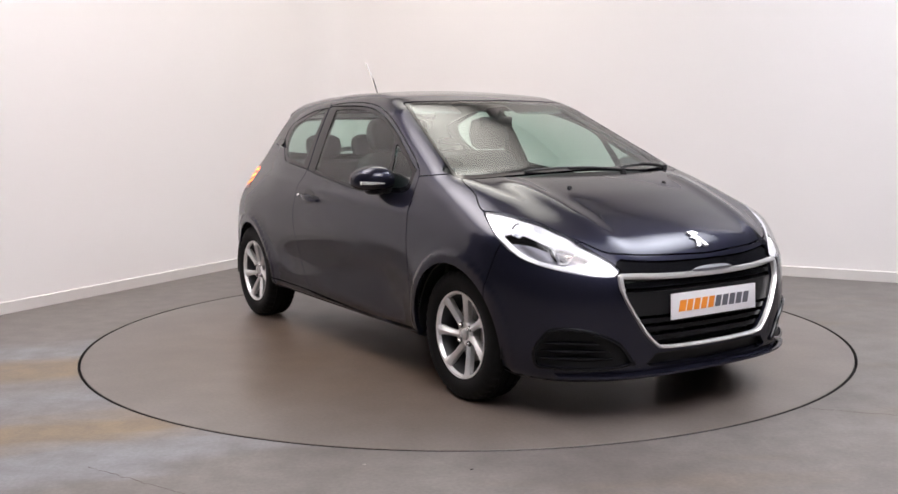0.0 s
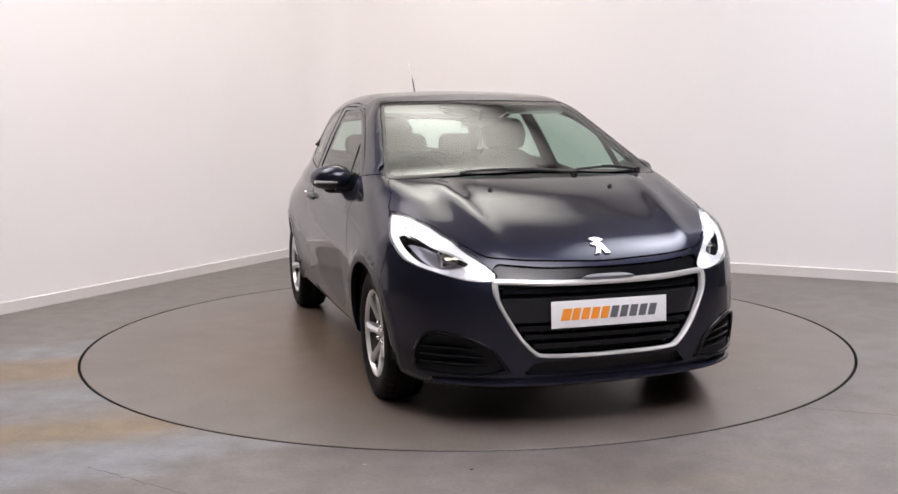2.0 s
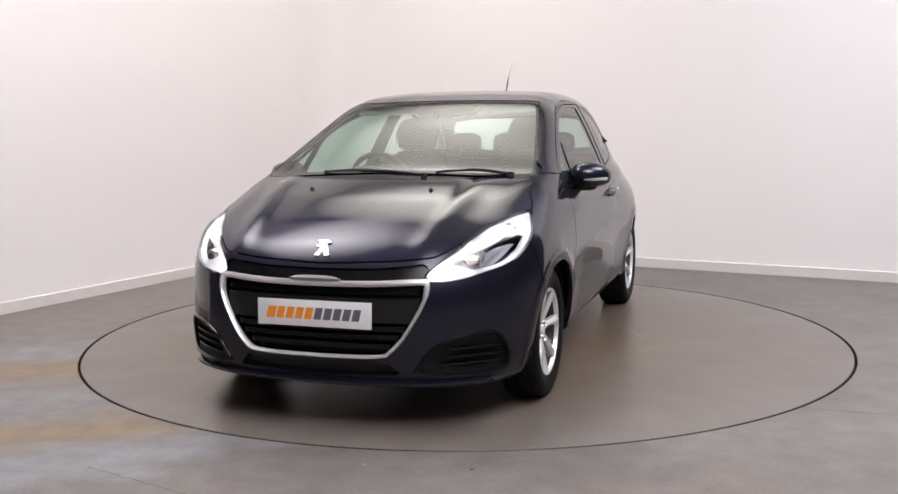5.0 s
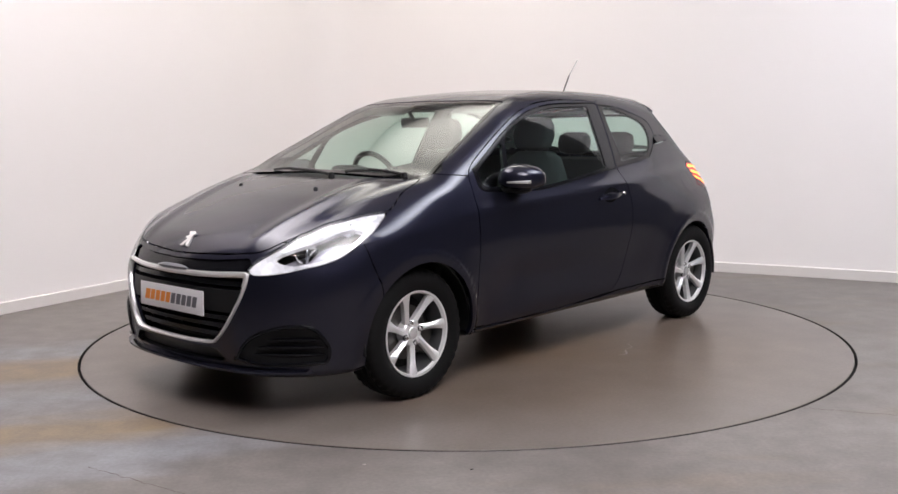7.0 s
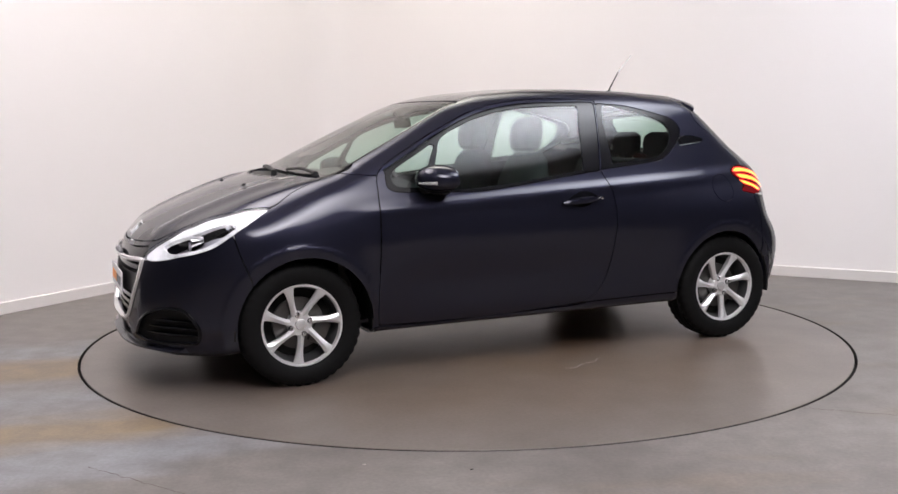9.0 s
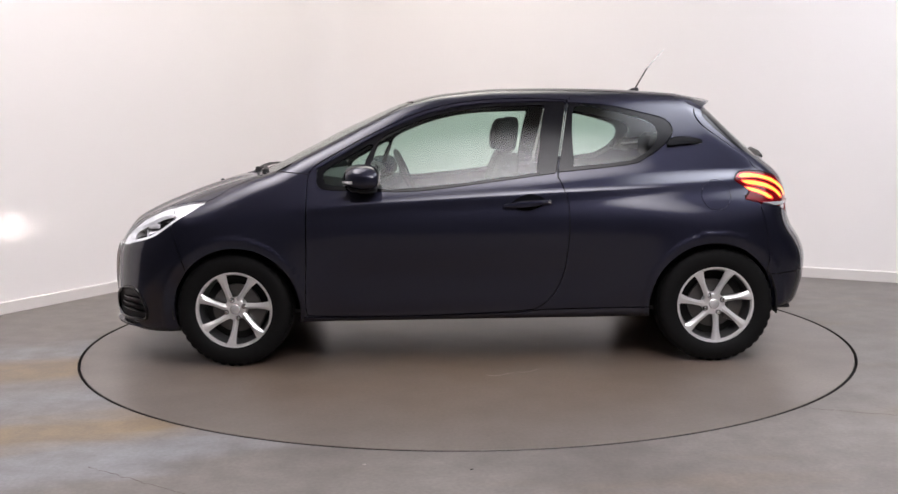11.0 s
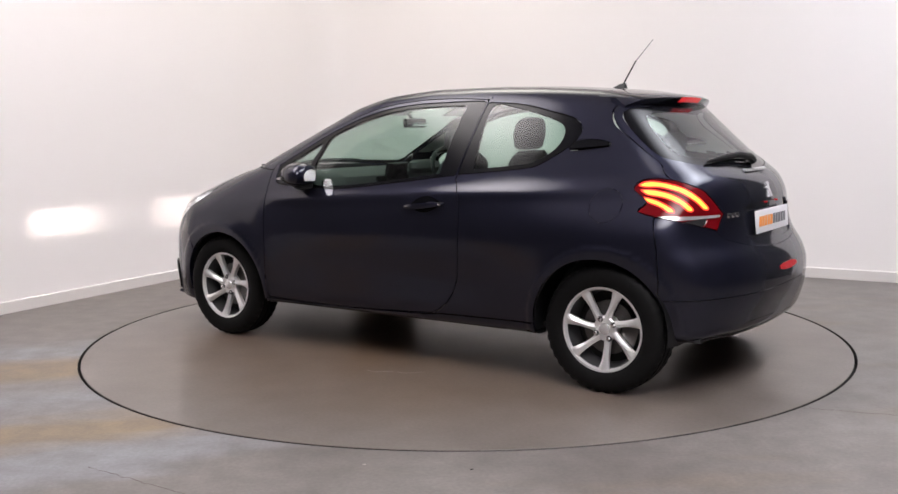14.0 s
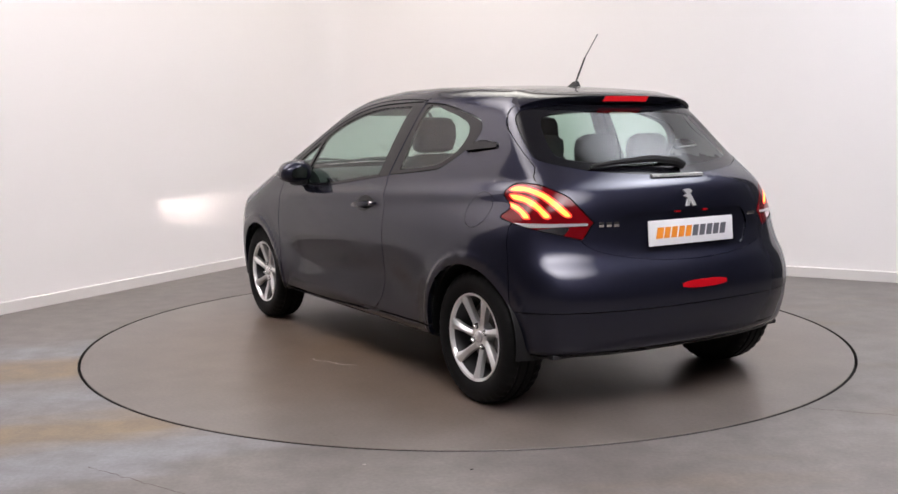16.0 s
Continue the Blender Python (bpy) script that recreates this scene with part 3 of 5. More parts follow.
HEAD = [(-1.058, 0.636), (-1.00, 0.626), (-0.899, 0.636), (-0.826, 0.650), (-0.710, 0.674), (-0.633, 0.700), (-0.567, 0.745), (-0.499, 0.806), (-0.440, 0.878), (-0.440, 0.878),
        (-0.552, 0.869), (-0.640, 0.850), (-0.715, 0.832), (-0.790, 0.802), (-0.832, 0.785), (-0.885, 0.752), (-0.960, 0.712), (-1.02, 0.676)]
TAIL = [(0.462, 0.955), (0.500, 0.992), (0.554, 1.002), (0.641, 0.992), (0.748, 0.952), (0.800, 0.905), (0.860, 0.840), (0.860, 0.840), (0.820, 0.766), (0.820, 0.766), (0.687, 0.798),
        (0.534, 0.832), (0.455, 0.858), (0.490, 0.885), (0.500, 0.910)]
GRILLE = mirrored([(0.0, 0.612), (0.25, 0.615), (0.440, 0.624), (0.472, 0.612), (0.460, 0.535), (0.392, 0.412), (0.330, 0.340), (0.27, 0.318), (0.0, 0.313)])
FOG = [(-0.700, 0.300), (-0.715, 0.340), (-0.760, 0.395), (-0.82, 0.410), (-0.915, 0.402), (-1.00, 0.375), (-1.06, 0.335), (-1.105, 0.262), (-1.105, 0.262), (-0.99, 0.240), (-0.78, 0.245), (-0.715, 0.250)]


def cut_panels():
    V, F = skin_mesh(0.021)
    s = Skin(V, F)
    left = lambda p: np.abs(p[:, 1]) > 0.33
    s.panel("headlight", HEAD, "nose", lambda p: (p[:, 0] > 1.3) & (np.abs(p[:, 1]) > 0.3) & (p[:, 2] > 0.5))
    s.panel("taillight", TAIL, "tail", lambda p: (p[:, 0] < -1.2) & (np.abs(p[:, 1]) > 0.3) & (p[:, 2] > 0.6))
    for wx in (1.248, -1.248):
        arch = lambda p, wx=wx: np.hypot(p[:, 0] - wx, p[:, 2] - 0.302) - 0.334
        s.split(arch, 0.0, ("shell",), "joint", lambda p: np.abs(p[:, 1]) > 0.52)
    cabin = lambda p: (np.abs(p[:, 1]) > 0.45) & (p[:, 2] > 0.85)
    s.panel("quarter_trim", [(-0.512, 1.372), (-0.715, 1.357), (-0.893, 1.318), (-1.027, 1.280), (-1.068, 1.225), (-1.04, 1.166), (-0.976, 1.115), (-0.90, 1.068), (-0.835, 1.045),
                             (-0.59, 1.020), (-0.440, 1.008), (-0.440, 1.008), (-0.468, 1.15), (-0.512, 1.372)], "side", cabin)
    s.panel("quarter_window", [(-0.545, 1.345), (-0.72, 1.333), (-0.86, 1.298), (-0.955, 1.262), (-0.985, 1.21), (-0.955, 1.14), (-0.87, 1.08), (-0.80, 1.062), (-0.525, 1.036), (-0.525, 1.036)],
            "side", cabin, ("quarter_trim",), 0.0)
    s.panel("vent_trim", [(-1.050, 1.175), (-1.13, 1.183), (-1.205, 1.172), (-1.232, 1.152), (-1.14, 1.140), (-1.02, 1.128), (-1.02, 1.128)], "side", cabin, ("shell",), 0.002)
    s.panel("door_frame", [(0.815, 1.040), (0.815, 1.040), (0.62, 1.147), (0.5, 1.212), (0.319, 1.292), (0.137, 1.345), (-0.077, 1.372), (-0.398, 1.380), (-0.503, 1.378), (-0.503, 1.378),
                           (-0.460, 1.15), (-0.430, 1.002), (-0.430, 1.002), (-0.341, 0.993), (0.0, 0.951), (0.329, 0.918), (0.60, 0.925), (0.76, 0.930), (0.815, 0.955)], "side", cabin)
    s.panel("door_window", [(0.475, 1.200), (0.319, 1.272), (0.137, 1.325), (-0.077, 1.354), (-0.39, 1.361), (-0.39, 1.361), (-0.365, 1.25), (-0.33, 1.010), (-0.33, 1.010), (0.0, 0.968),
                            (0.329, 0.936), (0.52, 0.940), (0.555, 1.00), (0.52, 1.11)], "side", cabin, ("door_frame",), 0.0)
    s.panel("quarter_light", [(0.520, 1.172), (0.62, 1.122), (0.765, 1.040), (0.785, 1.00), (0.76, 0.958), (0.60, 0.950), (0.598, 0.98), (0.56, 1.09)], "side", cabin, ("door_frame",), 0.0)
    s.panel("door", [(0.845, 1.038), (0.868, 0.93), (0.870, 0.78), (0.877, 0.57), (0.885, 0.40), (0.884, 0.300), (0.84, 0.268), (0.31, 0.262), (-0.236, 0.285), (-0.34, 0.305), (-0.42, 0.38),
                     (-0.470, 0.50), (-0.494, 0.72), (-0.486, 0.865), (-0.438, 0.990), (-0.438, 0.990), (-0.480, 1.15), (-0.512, 1.386), (-0.512, 1.386), (-0.30, 1.396), (-0.076, 1.392), (0.14, 1.366),
                     (0.323, 1.312), (0.505, 1.230), (0.67, 1.145)], "side", lambda p: (np.abs(p[:, 1]) > 0.4))
    s.panel("sill", [(0.905, 0.0), (0.905, 0.262), (0.60, 0.256), (-0.24, 0.277), (-0.36, 0.29), (-0.93, 0.30), (-0.93, 0.0)], "side", lambda p: (np.abs(p[:, 1]) > 0.4) & (p[:, 2] < 0.4), smooth=False)
    s.panel("windscreen_trim", mirrored([(0.0, 1.394), (0.3, 1.391), (0.52, 1.384), (0.565, 1.355), (0.632, 1.20), (0.690, 1.065), (0.708, 1.015), (0.64, 1.006), (0.40, 1.018), (0.0, 1.030)]), "end",
            lambda p: (p[:, 0] > 0.0) & (p[:, 0] < 1.4) & (p[:, 2] > 0.98), gap=0.002)
    s.panel("windscreen", mirrored([(0.0, 1.387), (0.3, 1.384), (0.512, 1.376), (0.552, 1.350), (0.618, 1.20), (0.672, 1.075), (0.682, 1.030), (0.63, 1.022), (0.40, 1.032), (0.0, 1.042)]), "end",
            lambda p: (p[:, 0] > 0.0) & (p[:, 0] < 1.4) & (p[:, 2] > 0.98), ("windscreen_trim",), 0.0)
    s.panel("scuttle", mirrored([(0.0, 1.292), (0.25, 1.272), (0.48, 1.195), (0.672, 1.105), (0.705, 1.055), (0.66, 0.95), (0.0, 0.95)]), "top",
            lambda p: (p[:, 2] > 0.93) & (p[:, 0] > 0.9), gap=0.003)
    s.panel("hood", mirrored([(0.0, 1.303), (0.25, 1.283), (0.48, 1.206), (0.685, 1.105), (0.73, 1.274), (0.765, 1.40), (0.68, 1.62), (0.60, 1.76), (0.49, 1.888), (0.36, 1.935), (0.20, 1.964), (0.0, 1.978)]),
            "top", lambda p: (p[:, 2] > 0.64) & (p[:, 0] > 0.9))
    rear = lambda p: (p[:, 0] < -1.15)
    s.panel("rear_glass_trim", mirrored([(0.0, 1.345), (0.30, 1.342), (0.48, 1.332), (0.552, 1.308), (0.585, 1.24), (0.606, 1.14), (0.595, 1.092), (0.48, 1.060), (0.41, 1.049), (0.2, 1.032), (0.0, 1.026)]), "end", rear, gap=0.0010)
    s.panel("rear_window", mirrored([(0.0, 1.318), (0.30, 1.314), (0.44, 1.300), (0.492, 1.275), (0.522, 1.21), (0.535, 1.14), (0.52, 1.112), (0.44, 1.092), (0.2, 1.068), (0.0, 1.062)]), "end", rear, ("rear_glass_trim",), 0.0)
    s.panel("tailgate", mirrored([(0.0, 1.385), (0.40, 1.375), (0.54, 1.34), (0.598, 1.25), (0.622, 1.14), (0.628, 1.07), (0.655, 1.00), (0.60, 0.90), (0.54, 0.82), (0.568, 0.768), (0.502, 0.718), (0.299, 0.676), (0.0, 0.660)]),
            "end", rear, gap=0.0009)
    s.panel("plate_recess", mirrored([(0.0, 0.868), (0.27, 0.868), (0.36, 0.862), (0.40, 0.80), (0.37, 0.735), (0.30, 0.70), (0.0, 0.690)]), "end", rear, ("tailgate",), 0.0)
    nose = lambda p: (p[:, 0] > 1.5)
    s.panel("grille_opening", GRILLE, "end", nose, ("shell",), 0.0)
    s.panel("lower_opening", mirrored([(0.0, 0.294), (0.30, 0.296), (0.335, 0.280), (0.375, 0.240), (0.375, 0.240), (0.0, 0.232)]), "end", nose, ("shell",), 0.0)
    s.panel("fog_recess", FOG, "nose", lambda p: (p[:, 0] > 1.5) & (p[:, 2] < 0.5) & (np.abs(p[:, 1]) > 0.3), ("shell",), 0.0)
    s.panel("front_bumper", [(1.585, 0.76), (1.56, 0.66), (1.515, 0.545), (1.40, 0.0), (2.4, 0.0), (2.4, 0.76)], "side", lambda p: p[:, 0] > 1.2, smooth=False)
    s.panel("nose_strip", mirrored([(0.0, 0.672), (0.25, 0.676), (0.40, 0.688), (0.455, 0.690), (0.462, 0.640), (0.25, 0.630), (0.0, 0.627)]), "end", nose, ("front_bumper",), 0.0)
    s.panel("fender", [(0.876, 0.0), (0.884, 0.40), (0.877, 0.57), (0.869, 0.93), (0.848, 1.01), (1.07, 1.03), (1.2, 1.12), (2.4, 1.1), (2.4, 0.0)], "side",
            lambda p: (np.abs(p[:, 1]) > 0.4) & (p[:, 0] > 0.7), smooth=False)
    s.panel("fuel_flap", [(-1.268 + 0.078 * math.cos(a), 0.880 + 0.078 * math.sin(a)) for a in np.arange(0, 6.28, 0.3)], "side", lambda p: p[:, 1] > 0.4, gap=0.0011, smooth=False)
    s.panel("rear_bumper", [(-1.50, 0.835), (-1.53, 0.70), (-1.545, 0.55), (-1.50, 0.0), (-2.4, 0.0), (-2.4, 0.835)], "side", lambda p: p[:, 0] < -1.2, smooth=False)
    s.panel("bumper_lower", [(-1.3, 0.452), (-1.75, 0.470), (-2.4, 0.480), (-2.4, 0.0), (-1.3, 0.0)], "side", lambda p: p[:, 0] < -1.2, ("rear_bumper",), 0.0022, smooth=False)
    s.settle()
    for i, f in enumerate(s.F):
        if s.N[f].mean(0)[2] < -0.75 and s.P[f][:, 2].mean() < 0.36:
            s.name[i] = "underbody" if s.name[i] != "joint" else "joint"
    return s


OFF = Vector((*AXIS_OFF, 0.0))
car = new("car", None)
tagged(car, "dark blue metallic three-door hatchback car with lights on", "car")
SK = cut_panels()


def car_part(name, bm, material, parent=None, label="", smooth=True):
    """A part in the car's own space, under the car or under one of its parts."""
    ob = part(name, bm, material, parent or car, label, smooth)
    if parent is None:
        ob.location = OFF
    return ob


def skin_part(name, panel, material, rise=0.0, depth=0.016, parent=None, label="", keep=lambda c: True, flip=False):
    faces = SK.faces(panel, keep)
    return car_part(name, SK.mesh(name, faces, rise, depth, flip), material, parent, label)


LEFT, RIGHT = (lambda c: c[1] > 0), (lambda c: c[1] < 0)
body_ob = skin_part("body", "shell", PAINT, depth=0.022, label="dark blue metallic roof, pillars and rear quarters")
skin_part("underbody", "underbody", BLACK, depth=0.0, label="black underside")
hood_ob = skin_part("hood", "hood", PAINT, depth=0.022)
bumper_ob = skin_part("front_bumper", "front_bumper", PAINT, depth=0.03)
skin_part("nose_strip", "nose_strip", GLOSSBLACK, rise=-0.010, depth=-0.010, parent=bumper_ob, label="black strip below the bonnet edge")
rear_bumper_ob = skin_part("rear_bumper", "rear_bumper", PAINT, depth=0.02)
skin_part("lower_apron", "bumper_lower", PAINT, rise=-0.003, parent=rear_bumper_ob)
tailgate_ob = skin_part("tailgate", "tailgate", PAINT, depth=0.02)
skin_part("fuel_flap", "fuel_flap", PAINT, depth=0.01)
skin_part("windscreen_trim", "windscreen_trim", GLOSSBLACK, rise=-0.002, depth=0.01, label="black printed border of the windscreen")
skin_part("windscreen", "windscreen", GLASS, rise=-0.002, depth=0.0, label="clear green-tinted windscreen")
skin_part("scuttle", "scuttle", BLACK, rise=-0.012, depth=0.02, label="black plastic scuttle panel")
rear_trim = skin_part("rear_window_border", "rear_glass_trim", GLOSSBLACK, rise=-0.002, depth=0.012, parent=tailgate_ob, label="black border of the rear window")
skin_part("rear_window", "rear_window", GLASS, rise=-0.002, depth=0.0, parent=tailgate_ob, label="tinted rear window")
doors = {}
for sgn, side in ((1, LEFT), (-1, RIGHT)):
    skin_part("sill", "sill", PAINT, rise=0.004, depth=0.02, keep=side)
    skin_part("fender", "fender", PAINT, depth=0.022, keep=side)
    d = doors[sgn] = skin_part("door", "door", PAINT, depth=0.022, keep=side)
    skin_part("window_frame", "door_frame", GLOSSBLACK, rise=-0.003, depth=0.02, parent=d, label="gloss black window frame", keep=side)
    skin_part("door_window", "door_window", GLASS, rise=-0.007, depth=0.0, parent=d, label="green-tinted door window", keep=side)
    skin_part("quarter_light", "quarter_light", GLASS, rise=-0.007, depth=0.0, parent=d, label="small triangular front window", keep=side)
    q = skin_part("quarter_window_border", "quarter_trim", GLOSSBLACK, rise=-0.002, depth=0.015, label="black border of the rear side window", keep=side)
    skin_part("quarter_window", "quarter_window", GLASS, rise=-0.003, depth=0.0, parent=q, label="tinted rear side window", keep=side)
    skin_part("vent_trim", "vent_trim", GLOSSBLACK, rise=lambda p: 0.002 + 0.014 * np.exp(-((p[:, 2] - 1.135) / 0.018) ** 2), depth=0.02, label="black blade trim behind the side window", keep=side)


# ---- lamps ----
def led_material():
    """Bright light guide: faceted, some facets less lit than others."""
    m, nt, b = nodes_of("white_led")
    tc = nt.nodes.new("ShaderNodeTexCoord")
    v = nt.nodes.new("ShaderNodeTexVoronoi")
    v.inputs["Scale"].default_value = 42
    nt.links.new(tc.outputs["Object"], v.inputs["Vector"])
    facet = span(nt, noise_node(nt, v.outputs["Position"], 9.0, 2), 0.35, 0.65, 0.06, 0.60)
    b.inputs["Base Color"].default_value = (0.80, 0.80, 0.84, 1)
    b.inputs["Roughness"].default_value, b.inputs["Metallic"].default_value = 0.25, 0.35
    b.inputs["Emission Color"].default_value = (1.0, 0.95, 0.98, 1)
    nt.links.new(facet, b.inputs["Emission Strength"])
    return m


LED = led_material()
BEAM = simple("lit_bulb", (0.9, 0.9, 0.9), 0.3, emit=(1.0, 0.86, 0.78), power=300000.0)
REFLECTOR = simple("lamp_reflector", (0.82, 0.83, 0.86), 0.12, metal=1.0)
BEZEL = simple("smoked_bezel", (0.52, 0.52, 0.57), 0.28, metal=0.7)
TAILGLOW = simple("amber_red_led", (0.8, 0.1, 0.02), 0.3, emit=(1.0, 0.27, 0.03), power=2.6)
TAILEDGE = simple("red_led", (0.8, 0.02, 0.02), 0.3, emit=(1.0, 0.05, 0.02), power=1.3)
BRAKEGLOW = simple("brake_led", (0.45, 0.006, 0.012), 0.2, emit=(1.0, 0.02, 0.03), power=0.28)
DARKRED = simple("dark_red_lens", (0.15, 0.003, 0.006), 0.10, spec=0.35)


def split_lamp(name, poly, view, level, core):
    """Divides a lamp's faces into a border and a core."""
    f = SK.where(outline(poly), view)
    SK.split(f, level, (name,), core, lambda p: np.abs(p[:, 1]) > 0.2)


HEAD_BOWL = [(-0.548, 0.803), (-0.600, 0.816), (-0.645, 0.806), (-0.737, 0.768), (-0.860, 0.733), (-0.935, 0.696), (-0.850, 0.668), (-0.710, 0.692), (-0.636, 0.724), (-0.578, 0.767)]


def head_field(p):
    """The dark bowl of the headlight, low between the light strips."""
    q = VIEWS["nose"](p)
    return np.maximum(distance(outline(HEAD_BOWL), q), distance(outline(HEAD), q) + 0.008)


SK.refine(("headlight",))
SK.settle()
SK.split(head_field, 0.0, ("headlight",), "headlight_core", lambda p: np.abs(p[:, 1]) > 0.2)
SK.settle()


def headlight(sgn, side):
    border, core = SK.faces("headlight", side), SK.faces("headlight_core", side)
    lens = car_part("headlight", SK.mesh("headlight", border + core, 0.0, 0.012), CLEAR, None, "lit headlight with a clear lens")
    car_part("daytime_light", SK.mesh("daytime_light", border, -0.014, 0.022), LED, lens, "glowing white light strip")
    car_part("bezel", SK.mesh("bezel", core, -0.095, 0.0), BEZEL, lens, "smoked grey reflector bowl")
    # projector: ring, dome and bulb
    aim = Matrix.Translation((1.745, sgn * 0.600, 0.708)) @ Matrix.Rotation(radians(6 * sgn), 4, "Z")
    bm = lathe([(0.045, -0.05), (0.050, 0.0), (0.047, 0.010), (0.040, 0.008), (0.038, -0.05)], 32, "x")
    car_part("projector_ring", moved(bm, aim), CHROME, lens, "chrome ring of the projector")
    dome = [(0.033, 0.012), (0.036, 0.008), (0.039, -0.004), (0.039, -0.02), (0.033, -0.02)]
    car_part("projector_lens", moved(lathe(dome, 24, "x"), aim), REFLECTOR, lens, "round projector lens")
    # shutter: a dark flat duct with lit filaments just under its lid, so that the beam ends sharply above and softly below
    level = Matrix.Translation((1.800, sgn * 0.600, 0.708)) @ Matrix.Rotation(radians(1.6), 4, "Y")
    lid = [box_bm(-0.102, 0.0, -0.036, 0.036, z0, z0 + 0.0012) for z0 in (0.0, -0.0074)]
    walls = [box_bm(-0.102, 0.0, s0 * 0.036 - 0.001, s0 * 0.036 + 0.001, -0.010, 0.001) for s0 in (-1, 1)]
    baffles = [box_bm(-0.102, -0.004, s0 * 0.0165 - 0.0005, s0 * 0.0165 + 0.0005, -0.010, 0.0) for s0 in (-1, 1)]
    car_part("beam_shutter", moved(join_bm(*lid, *walls, *baffles, box_bm(-0.105, -0.102, -0.037, 0.037, -0.011, 0.001)), level), PIT, lens, "flat dark beam shutter")
    for x0, y0, w, h in ((-0.098, 0.0, 0.0120, 0.0004), (-0.050, 0.004, 0.0010, 0.0010), (-0.070, 0.025, 0.0014, 0.0012), (-0.070, -0.025, 0.0014, 0.0012), (-0.040, 0.026, 0.0016, 0.0012), (-0.040, -0.026, 0.0016, 0.0012)):
        car_part("filament", moved(box_bm(x0, x0 + 0.001, y0 - w, y0 + w, -0.0004 - h, -0.0004), level), BEAM, lens, "lit dipped-beam filament")
    # turn indicator behind, towards the fender
    bm = lathe([(0.030, -0.03), (0.034, 0.0), (0.028, 0.006), (0.012, -0.022), (0.0005, -0.022), (0.0005, -0.03)], 24, "x")
    car_part("indicator_bowl", moved(bm, Matrix.Translation((1.585, sgn * 0.715, 0.80)) @ Matrix.Rotation(radians(18 * sgn), 4, "Z")), REFLECTOR, lens, "small indicator reflector")
    # dark fin across the bowl
    bm = box_bm(-0.035, 0.03, -0.004, 0.004, -0.02, 0.03, 0.003)
    car_part("fin", moved(bm, Matrix.Translation((1.735, sgn * 0.625, 0.685)) @ Matrix.Rotation(radians(25 * sgn), 4, "Z")), BEZEL, lens)
    return lens


CLAWS = ([(0.485, 0.967), (0.520, 0.985), (0.580, 0.982), (0.665, 0.955), (0.735, 0.905), (0.775, 0.862), (0.745, 0.858), (0.700, 0.895), (0.640, 0.935), (0.570, 0.957), (0.51, 0.958)],
         [(0.490, 0.948), (0.545, 0.948), (0.610, 0.928), (0.665, 0.888), (0.690, 0.857), (0.660, 0.853), (0.625, 0.885), (0.570, 0.912), (0.51, 0.925)],
         [(0.492, 0.916), (0.540, 0.904), (0.585, 0.875), (0.600, 0.851), (0.570, 0.850), (0.545, 0.872), (0.500, 0.895)])


def cut_claws():
    zone = lambda p: (np.abs(p[:, 1]) > 0.3) & (p[:, 0] < -1.2)
    for _ in range(2):
        SK.refine(("taillight",))
        SK.settle()
    for i, c in enumerate(CLAWS):
        SK.panel("claw%d" % i, [(h, z + 0.006) for h, z in c], "tail", zone, ("taillight",), 0.0)
    SK.panel("tail_strip", [(0.45, 0.836), (0.60, 0.838), (0.84, 0.836), (0.84, 0.826), (0.60, 0.820), (0.45, 0.828)], "tail", zone, ("taillight",), 0.0, smooth=False)
    SK.panel("reverse_lens", [(0.615, 0.812), (0.75, 0.822), (0.76, 0.81), (0.735, 0.787), (0.68, 0.797)], "tail", zone, ("taillight",), 0.0)
    SK.settle()
    for i in range(len(CLAWS)):
        f = SK.where(outline([(h, z + 0.006) for h, z in CLAWS[i]]), "tail")
        SK.split(f, -0.0055, ("claw%d" % i,), "core%d" % i, zone)
    SK.settle()


cut_claws()


def taillight(sgn, side):
    lens = skin_part("taillight", "taillight", DARKRED, depth=0.02, label="lit tail lamp with three glowing claws", keep=side)
    behind = [f for n in ("taillight", "tail_strip", "reverse_lens", "claw0", "claw1", "claw2", "core0", "core1", "core2") for f in SK.faces(n, side)]
    car_part("lamp_housing", SK.mesh("lamp_housing", behind, -0.045, 0.0, flip=True), TRIM, lens, "dark housing behind the lens")
    for i in range(3):
        claw = skin_part("light_claw", "claw%d" % i, TAILEDGE, rise=-0.0005, depth=0.004, parent=lens, label="red edge of a glowing claw", keep=side)
        car_part("light_guide", SK.mesh("light_guide", SK.faces("core%d" % i, side), -0.0005, 0.002), TAILGLOW, lens, "glowing amber-red light claw")
    skin_part("chrome_strip", "tail_strip", SATIN, rise=0.0025, depth=0.006, parent=lens, label="bright strip across the tail lamp", keep=side)
    skin_part("reversing_lens", "reverse_lens", REFLECTOR, rise=-0.004, depth=0.0, parent=lens, label="clear reversing lamp lens", keep=side)


for sgn, side in ((1, LEFT), (-1, RIGHT)):
    headlight(sgn, side)
    taillight(sgn, side)


